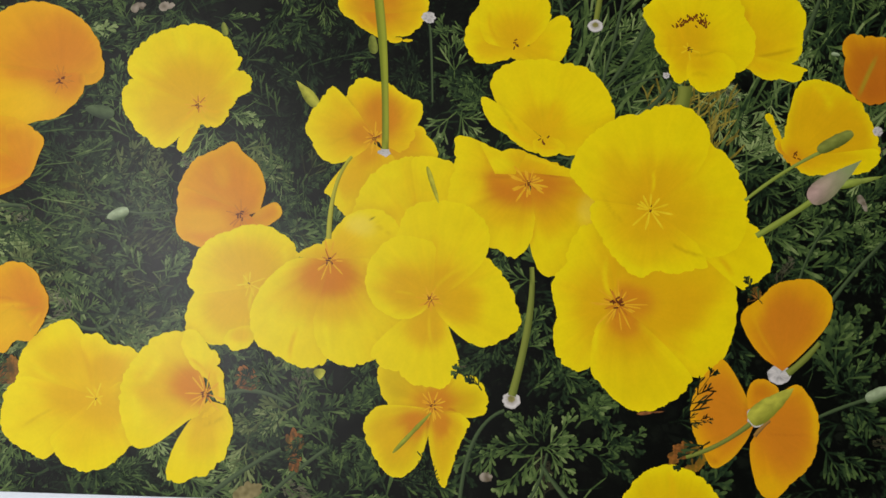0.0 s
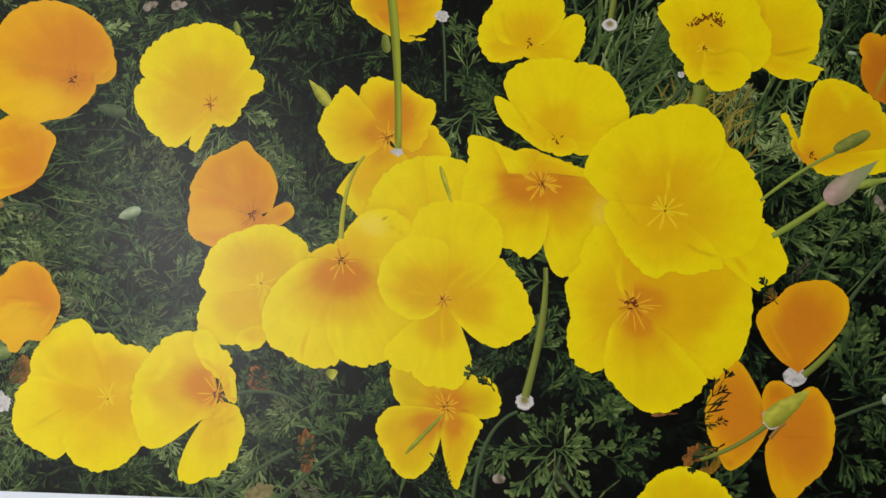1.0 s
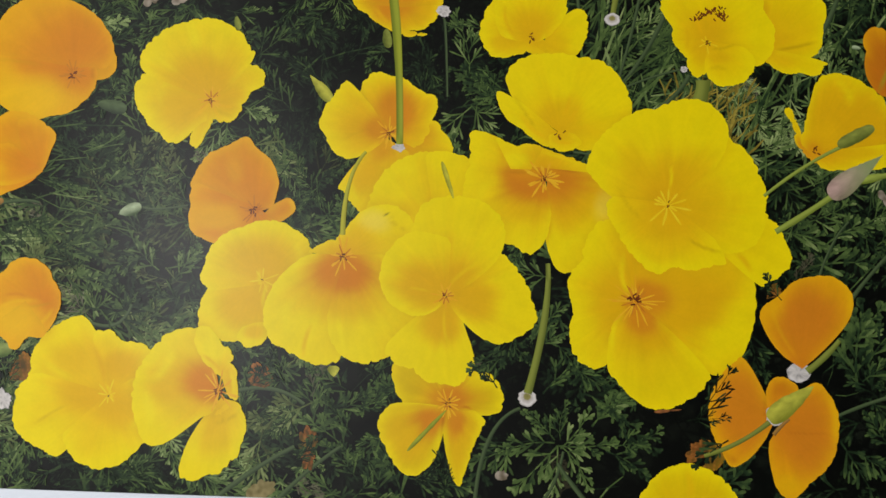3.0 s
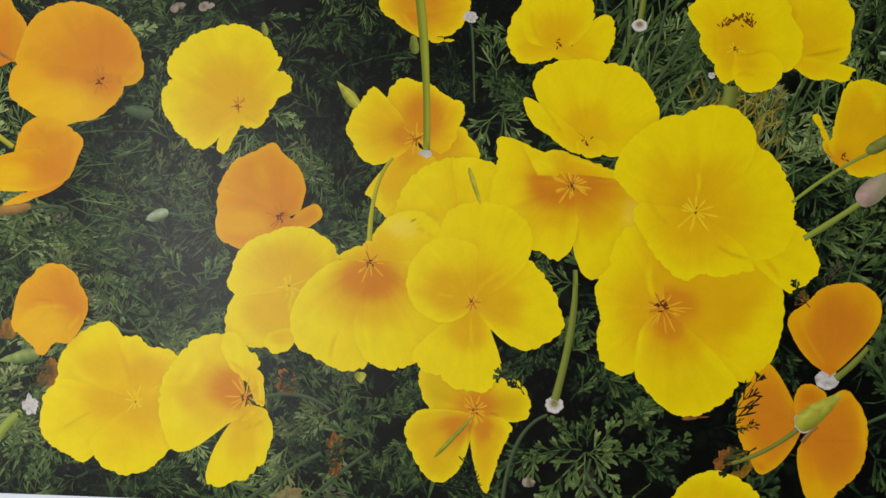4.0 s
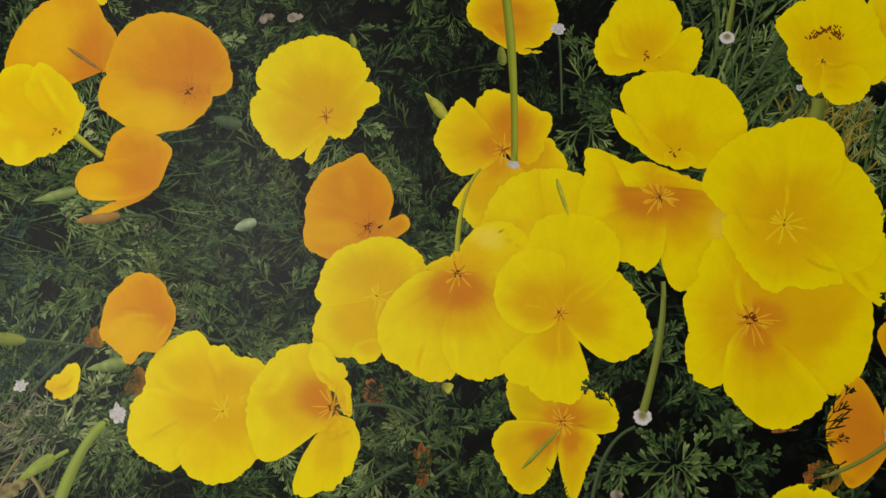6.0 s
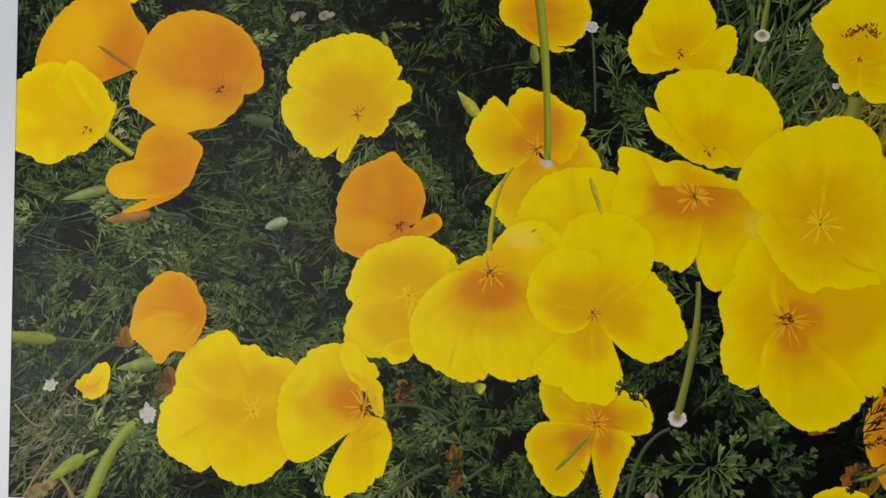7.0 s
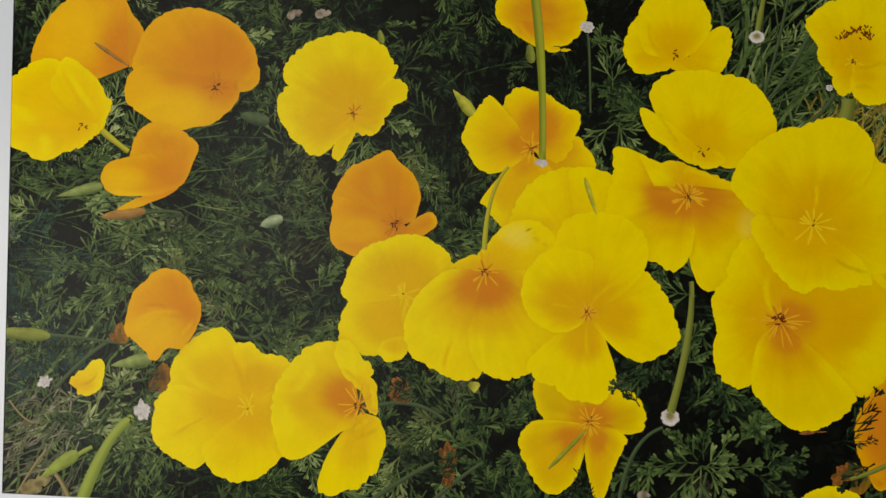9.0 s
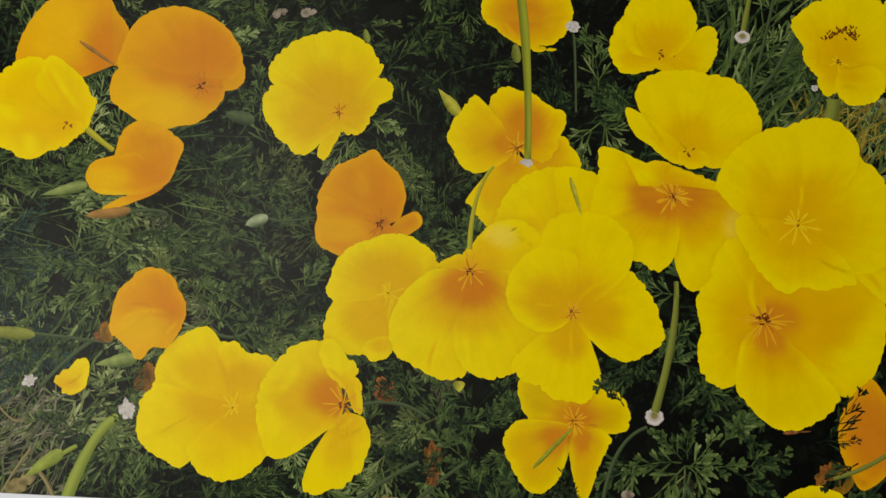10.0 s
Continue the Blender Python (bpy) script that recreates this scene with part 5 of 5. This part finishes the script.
poppy("open", "small four-petalled poppy with an orange heart, printed on the poster", (315.6, 51.1), 21, 1,
      [(315.4, 50.2, -140.7, -317.1, (20.3, 21.4, 22.5, 24.3, 29.9, 35.1, 33.3, 28.4, 23, 17.1, 14.8, 12.5, 10.3)),
       (315.4, 50.2, 115.4, -73.9, (13.8, 14.9, 16.1, 17.2, 19, 20.8, 24.1, 27.8, 29.3, 30.1, 29.6, 27.6, 17.8, 14.7, 13.1, 13, 12.9, 12.7)),
       (315.4, 46.7, -98.7, 4.2, (11.9, 22.3, 39.1, 33.4, 27.9, 23.8, 22.5, 21.2, 20.4, 20.5, 20.5, 17.9, 14.2)),
       (316, 49.1, 171, 261, (7.8, 27.5, 32.1, 35.2, 37.6, 38.3, 38.9, 39.1, 39.4, 39.7, 40.1, 40.9, 41.7, 41.5, 41.2, 39.4, 34.3, 28.4, 13.1))],
      [(311.6, 34.9, 39, 33, 0, "shade", 0.46, 0, 3), (316.5, 52.6, 10.2, 7.8, 0, "rusty", 0.45, 0, 2), (328.9, 53, 12, 9, 0, "amber", 0.7, 1, 1), (295.3, 34.4, 13.5, 13.5, 0, "amber", 0.5, 3, 3), (294.7, 60.8, 16.5, 13.5, 0, "shade", 0.5, 0, 0), (333.3, 54.6, 15, 13.5, 0, "shade", 0.35, 1, 1), (323.4, 35.3, 13.5, 24, 0, "amber", 0.8, 2, 2), (293.8, 34.3, 19.5, 19.5, 0, "amber", 0.5, 3, 3), (315.6, 53.2, 16.5, 11.4, 0, "ember", 1.0, 0, 1), (307, 42.1, 13.5, 13.5, 30, "ember", 0.9, 3, 3), (320.3, 41, 8.4, 11.4, 0, "ember", 0.85, 2, 2), ((314.8, 49.6), (313, 37.8), (313.4, 30.5), 1.5, "rusty", 0.6, 3, 3), ((293.4, 51), (302.3, 51), (311.2, 49.5), 1.2, "light", 0.6, 3, 3), ((323.1, 48.4), (325.4, 49.4), (329, 47.7), 1.2, "rusty", 0.5, 1, 2)])
poppy("open", "bright yellow poppy with open round petals, printed on the poster", (313.8, 107.9), 27.6, 1,
      [(314.1, 107, -149, 1.7, (13.4, 40.5, 43.3, 44.2, 41.6, 44.2, 45.7, 45.7, 47.2, 42.8, 37.4, 18.6, 14.3, 10.4, 9.4, 8.4, 7.4, 6.4, 5.4)),
       (313.5, 107, 67.5, -55.8, (28.1, 31, 33.9, 36.8, 38.3, 39, 40.4, 41.6, 43, 45.1, 46.3, 48.8, 50.1, 47.2, 43.7, 40.6, 35.8, 25.4, 9.9)),
       (314.1, 107, 141.1, 30, (34.8, 35.9, 37.1, 38.2, 42.4, 48.5, 52.1, 53.3, 53.8, 54.3, 54.5, 54.7, 53.1, 51.4, 47.5, 41.8, 32.3, 16.3)),
       (314.7, 107.6, 86.6, 237.7, (29.7, 31.8, 34, 36.8, 39, 39.8, 40, 39.8, 39, 37.9, 36.1, 33.6, 30.5, 27, 23.5, 19.9, 15.4, 10.9, 6.5))],
      [(318.6, 117.8, 18, 12, 0, "amber", 0.95, 2, 2), (300.8, 114.3, 18.6, 15, 0, "amber", 0.95, 3, 3), (329.3, 106.2, 15, 13.5, 0, "amber", 0.9, 1, 1), (313.2, 92.4, 15.6, 12.6, 0, "amber", 0.95, 0, 0), (309.9, 110.1, 10.5, 9, 0, "amber", 0.6, 0, 99), ((315.7, 113.3), (321.6, 119.4), (331.9, 126.6), 2.1, "light", 0.3, 1, 2), ((311.5, 104.2), (305.6, 99), (295.3, 96.9), 1.5, "light", 0.5, 3, 3), ((316.7, 140.2), (315.3, 132.7), (317, 123.8), 3.6, "gold", 0.3, 2, 2), ((305.4, 110), (299.4, 111.3), (293.4, 111.7), 1.5, "light", 0.22, 3, 3), ((313.6, 101.3), (313.3, 90.9), (315.8, 82.1), 1.8, "light", 0.3, 0, 0)])
poppy("orange", "cupped orange poppy on a pale ring, printed on the poster", (502.8, 72.6), 27.4, 0,
      [(502.8, 72, 147.4, 39.3, (11.5, 18.8, 27.2, 35.4, 38, 39.2, 39.7, 41.2, 44.5, 47, 48.2, 49.7, 51.2, 51.3, 50.1, 48.2, 43.2, 33.2, 8.2))],
      [(490.9, 102.7, 9.1, 7.6, 0, "gold", 0.5, 0, 99), (506.2, 98.3, 25.8, 24.3, 0, "ember", 1.0, 0, 99), (507.7, 101.4, 16.7, 13.7, 0, "ember", 0.75, 0, 99), ((486.4, 105.6), (491, 92.1), (501.6, 75.6), 2.1, "gold", 0.25, 0, 99), ((519.9, 119.8), (527.8, 112.3), (525.9, 97.1), 3, "gold", 0.5, 0, 99)])
poppy("orange", "two-petalled orange poppy behind a seed pod, printed on the poster", (489.5, 45.3), 27.4, 0,
      [(488.2, 44.4, 108.7, 245, (15.2, 36.3, 37.1, 37.1, 36.9, 36.6, 36.2, 35.8, 35.3, 34.7, 34, 33.4, 32.8, 32.1, 32.4, 33.3, 31.5, 22.3, 10)),
       (488.2, 44.4, 115.4, 27, (9.9, 16.1, 21.2, 23.3, 23.5, 22.9, 21.9, 20, 17.8, 15.6)),
       (491.3, 43.2, 57.8, -121.2, (22.2, 29.3, 29.9, 30.3, 30.7, 30.9, 31.1, 31.3, 32.1, 33.2, 33.7, 34.1, 34.6, 37.4, 40.2, 35.5, 24.5, 16.6, 11.7))],
      [(494, 61.9, 9.1, 6.1, 0, "rusty", 0.5, 1, 1), (495.5, 11, 9.1, 7.6, 0, "gold", 0.5, 2, 2), (471.3, 49.6, 21.3, 27.4, 0, "ember", 0.9, 0, 0), (504.6, 38, 19.8, 27.4, 0, "ember", 1.0, 2, 2), ((491, 39.3), (504.6, 38), (518.2, 38.8), 1.2, "rusty", 0.3, 2, 2), ((459.2, 31.4), (463.8, 24.9), (469.8, 22.6), 3.6, "rusty", 0.5, 0, 0), ((484, 58.8), (483.4, 48.2), (486.4, 44.4), 1.8, "rusty", 0.5, 0, 1), ((515.2, 59.2), (520.4, 47.2), (519.1, 32.2), 3.6, "gold", 0.5, 2, 2)])
poppy("yellow", "yellow poppy at the lower edge, printed on the poster", (442.8, -19.5), 33.4, 0,
      [(443.1, -15, 157.2, 23.4, (29.8, 31, 32.1, 33, 34.3, 35.4, 36.2, 36.7, 36.5, 35.5, 34.7, 33.9, 33.1, 32.5, 31.7, 30.8))],
      [(442.7, -1.7, 39.5, 27.4, 0, "shade", 0.3, 0, 99), ((426.1, 14.5), (441.1, 19.8), (457.8, 15), 4.3, "light", 0.35, 0, 99), ((441.1, 19.2), (444.2, 10.3), (443, 2.8), 3.6, "gold", 0.35, 0, 99)])
poppy("yellow", "ruffled bright yellow poppy, printed on the poster", (136.1, 52.8), 36, 8,
      [(136.2, 52.3, 168.5, 94, (43.8, 43.6, 45, 46.4, 46.9, 47.2, 47.5, 47.3, 47, 46.7, 46.4, 45.7, 44.4, 37.8, 29, 21.3)),
       (136.1, 52.8, 107.1, -40.9, (33.2, 34.6, 33.5, 29.6, 30.5, 32.4, 32.8, 31.8, 30, 28.1, 26.1, 24.6, 23.9, 23.1, 22.4, 21.7)),
       (136.1, 54, 164.4, 242, (39.7, 42.9, 46, 48.5, 49.4, 50.3, 51.5, 52.6, 52.7, 52, 50.4, 48.6, 46.5, 45.3, 44.4, 41.7, 28.8, 20.1)),
       (136.7, 54, -138.2, 34.1, (34, 36.4, 39.2, 40, 40.5, 38.6, 37.5, 34.2, 32.6, 31.9, 31.4, 30.9, 28.9, 26.8, 24.7, 21.5, 18, 14.4))],
      [(116.7, 73, 21, 15, 0, "amber", 0.55, 0, 0), (140.9, 69.3, 15, 10.5, 0, "amber", 0.85, 1, 1), (123.6, 52.5, 22.5, 12, -10, "amber", 0.75, 2, 2), (141.8, 45.6, 18, 12, 0, "amber", 0.6, 3, 3), (112.7, 28.5, 15, 5.4, 20, "light", 0.3, 2, 2), ((97.4, 36.9), (106.1, 43), (114.8, 47.7), 1.8, "shade", 0.3, 2, 2), ((126.9, 79.3), (131.9, 69), (133.8, 58.7), 2.7, "amber", 0.7, 0, 1), ((101.8, 71), (108, 65.3), (117.2, 61.1), 4.2, "light", 0.4, 0, 0), ((135.2, 61.7), (137.9, 54.4), (135.1, 48.4), 2.7, "amber", 0.7, 0, 99), ((133.8, 58.7), (137, 54.4), (138.7, 48.5), 1.2, "light", 0.5, 0, 99), ((152.8, 71.1), (156.2, 59.4), (153.8, 44.5), 4.8, "light", 0.6, 1, 3), ((148.2, 35.5), (153.9, 41.6), (159.6, 50.6), 4.2, "light", 0.5, 3, 3)])
poppy("deep", "poppy with an orange cup, dark stamens and one hanging petal, printed on the poster", (194.6, 55.9), 31.5, 4,
      [(195.9, 52.4, -131.2, -14, (16.9, 32.7, 45.4, 46.6, 44.9, 40.8, 40.6, 36.7, 33.5, 31.7, 27.1, 24.5, 22.1, 19.7, 17.2, 14.5, 12.5, 10.6, 8.7)),
       (195.2, 55.3, 102, 256.9, (34.6, 36.1, 38.5, 40.7, 42.1, 42.3, 43.3, 44.5, 45.8, 46.3, 46.8, 47.2, 47.5, 47.7, 41.9, 21, 14.7, 11.9, 9.2)),
       (197.1, 70.1, -72.7, -432.7, (21.5, 8.6, 6.7, 6.9, 7, 9.5, 14.1, 21.4, 22.9, 10.4, 8.8, 7.1, 5.5, 3.8, 4.7, 8, 11.3, 21.5)),
       (200.2, 49, 192.1, 41.6, 3.9, 0.5, 0.6)],
      [(168.2, 59.8, 19.5, 18, 0, "amber", 0.75, 1, 1), (191.4, 78.3, 12, 10.2, -30, "light", 0.8, 2, 2), (193.1, 31.1, 10.8, 12, 0, "amber", 0.5, 0, 0), (189, 60.4, 15.6, 14.4, 0, "ember", 0.95, 1, 1), (193.6, 57, 9, 9, 0, "ember", 0.8, 1, 2), ((184, 75.1), (191.1, 70.8), (197.3, 63.6), 1.8, "amber", 0.6, 1, 2), ((169, 77.6), (166.3, 68.6), (157.7, 59.4), 5.4, "light", 0.55, 1, 1), ((153.2, 59.3), (158.3, 44.7), (155.8, 32.8), 4.2, "light", 0.5, 1, 1), ((192.7, 41.7), (198, 43.9), (202, 48.4), 1.5, "light", 0.8, 3, 3), ((189.8, 39.2), (198.7, 40.7), (206, 45.6), 1.8, "shade", 0.4, 0, 0), ((200.2, 66.7), (202.2, 59.4), (201.9, 52), 2.1, "light", 0.5, 2, 2)])
poppy("orange", "small orange poppy with creased petals, printed on the poster", (100.5, 99.3), 22.5, 0,
      [(91.9, 103.6, -149.8, -50.5, (25.1, 25.1, 25, 24.7, 24.9, 25.9, 28.4, 27.5, 22.4, 20.6, 21.3, 22.4, 21.6, 20.8, 20)),
       (90.7, 102, -143.7, -412.3, (25.3, 23.5, 21.2, 20.4, 20.2, 20.4, 19.9, 21.9, 23, 22.8, 21.9, 20.5, 18.3, 18.9, 18.8, 18.6, 18.5, 19, 19.9))],
      [(84.2, 92.9, 18, 13.5, 0, "gold", 0.85, 0, 99), (96.7, 117.2, 12, 9, 0, "ember", 0.4, 1, 1), ((77.6, 104.6), (86.6, 105.5), (91.3, 103.5), 1.5, "ember", 0.5, 1, 1), ((82.5, 97.3), (96, 99.2), (105.8, 101.6), 1.5, "shade", 0.3, 1, 1), ((103.8, 92), (107.1, 99.5), (108.3, 107), 2.4, "ember", 0.6, 1, 1), ((93.5, 87.2), (100.8, 91.9), (105.9, 98.9), 1.8, "gold", 0.6, 1, 1), ((75, 95.6), (83.8, 101.2), (100.4, 101.7), 2.1, "gold", 0.5, 1, 1)])
poppy("yellow", "tiny half-open yellow poppy, printed on the poster", (44.5, 61.2), 18, 0,
      [(44, 60.6, 143.9, -29.6, (3.9, 4.9, 5.9, 8.4, 11, 9.6, 7.5, 6.5, 5.7)),
       (45.2, 60.7, 74.2, -87, (7.5, 17, 19.4, 17.2, 14.9, 13.1, 11.4, 9.2, 6.9, 5.5, 4.6, 3.8, 3))],
      [(49.6, 62, 6, 4.2, 0, "amber", 0.7, 0, 99), ((46.6, 61.9), (52.5, 64.5), (56.1, 69.6), 1.2, "shade", 0.5, 1, 1)])
poppy("yellow", "sliver of a yellow poppy, printed on the poster", (66.2, 274.8), 12.4, 0,
      [(59.3, 277.8, 68.1, 271.1, 9.3, 0.5)])
print_flowers()

# leaves, stems, pods and collars in front of the flowers
leaf((232, 60), (214, 66), 0.3)
leaf((210, 58), (222, 72), 0.26)
leaf((250, 34), (238, 26), 0.3)
leaf((234, 18), (246, 30), 0.26)
leaf((80, 55), (86, 70), 0.3)
leaf((464, 34), (448, 22), 0.22)
leaf((492, 108), (484, 120), 0.24)
leaf((346.1, 74.9), (328.8, 70), 0.36)
leaf((341.8, 59.6), (330, 71.6), 0.27)
leaf((446.5, 44.6), (463.9, 68.3), 0.16)
leaf((445, 42.5), (462.4, 45.8), 0.16)
leaf((314.2, 3), (312.1, 23.7), 0.2)
ring(288.1, 186.6, 3.1, 0.75, False, 0.5)
ring(357.7, 54.6, 4.7, 0.92, True, 0.2)
ring(401.1, 257.1, 4.1, 0.85, True)
ring(310.5, 260.6, 3.6, 0.9, False, 0.35)
ring(489.2, 47.5, 5.7, 1.0, True)
ring(80.6, 49.2, 4.3, 1.2, False, 0.6)
ring(28, 63.3, 3.7, 0.75, False, 0.8)
ring(554.5, 201.9, 2.7, 1, False, 0.35)
ring(439.8, 230.7, 1.8, 1, False, 0.35)
stem((281.4, 282.9), (286.5, 237.8), (288.1, 188.3), 5.2, 3.4, "lemon")
stem((270.3, 184.1), (261.6, 166.9), (258.6, 139.5), 1.5, 2.7, "olive")
stem((367.9, 125.8), (366.4, 96.1), (357.9, 57.0), 2.6, 4.5, "stem")
stem((482.5, 163.3), (503.3, 178.7), (523.6, 190.1), 1.8, 1.8, "fresh")
stem((488.8, 144.3), (505.2, 154.5), (520.9, 165.3), 3.3, 3, "fresh")
stem((451.2, 25.6), (469.2, 32.9), (485.6, 43.8), 2.1, 2.7, "stem")
stem((505.4, 70.7), (514.6, 78.5), (522.5, 87.3), 3.9, 2.7, "stem")
stem((487.8, 37.2), (491.7, 41.8), (496.1, 45.5), 2.4, 1.5, "brown")
pod((521.8, 190.7), (541.4, 201.1), 7.5, "stem", "green seed pod")
pod((517.3, 163.7), (545.8, 186.1), 12.6, "pink", "pink and green seed pod")
pod((485.3, 45), (509.1, 63.2), 11.1, "lime", "fat green seed pod")
pod((310.8, 179.4), (317.5, 159.2), 2.8, "olive", "thin green pistil")
pod((45.2, 245.8), (64.8, 233.1), 2.2, "brown", "thin brown pistil")
pod((294.7, 25.8), (315.1, 47.6), 2.6, "lemon", "thin green pistil")

# the white border, which trims the picture on all sides a little out of square
def border_strip(*corners):
    bm = bmesh.new()
    h = level[0] / 1000 + 0.00005
    front, back = ([bm.verts.new((u / 1000, y, v / 1000)) for u, v in corners] for y in (-h, 0))
    bm.faces.new(front), bm.faces.new(back[::-1])
    for i in range(4):
        j = (i + 1) % 4
        bm.faces.new((front[j], front[i], back[i], back[j]))
    bmesh.ops.recalc_face_normals(bm, faces=bm.faces[:])
    link_mesh("border", bm, PAPER, poster, "white paper border")


SW, NW, SE, NE = (8.4, 4.4), (-4.2, PH), (PW, -7.3), (PW, PH)
border_strip((-RIM, -RIM), (SW[0] + 1.1, -RIM), (NW[0] - 1.0, PH + RIM), (-RIM, PH + RIM))
border_strip((PW, -RIM), (PW + RIM, -RIM), (PW + RIM, PH + RIM), (PW, PH + RIM))
border_strip((SW[0] + 1.1, -RIM), (PW, -RIM), SE, SW)
border_strip(NW, NE, (PW, PH + RIM), (NW[0] - 1.0, PH + RIM))
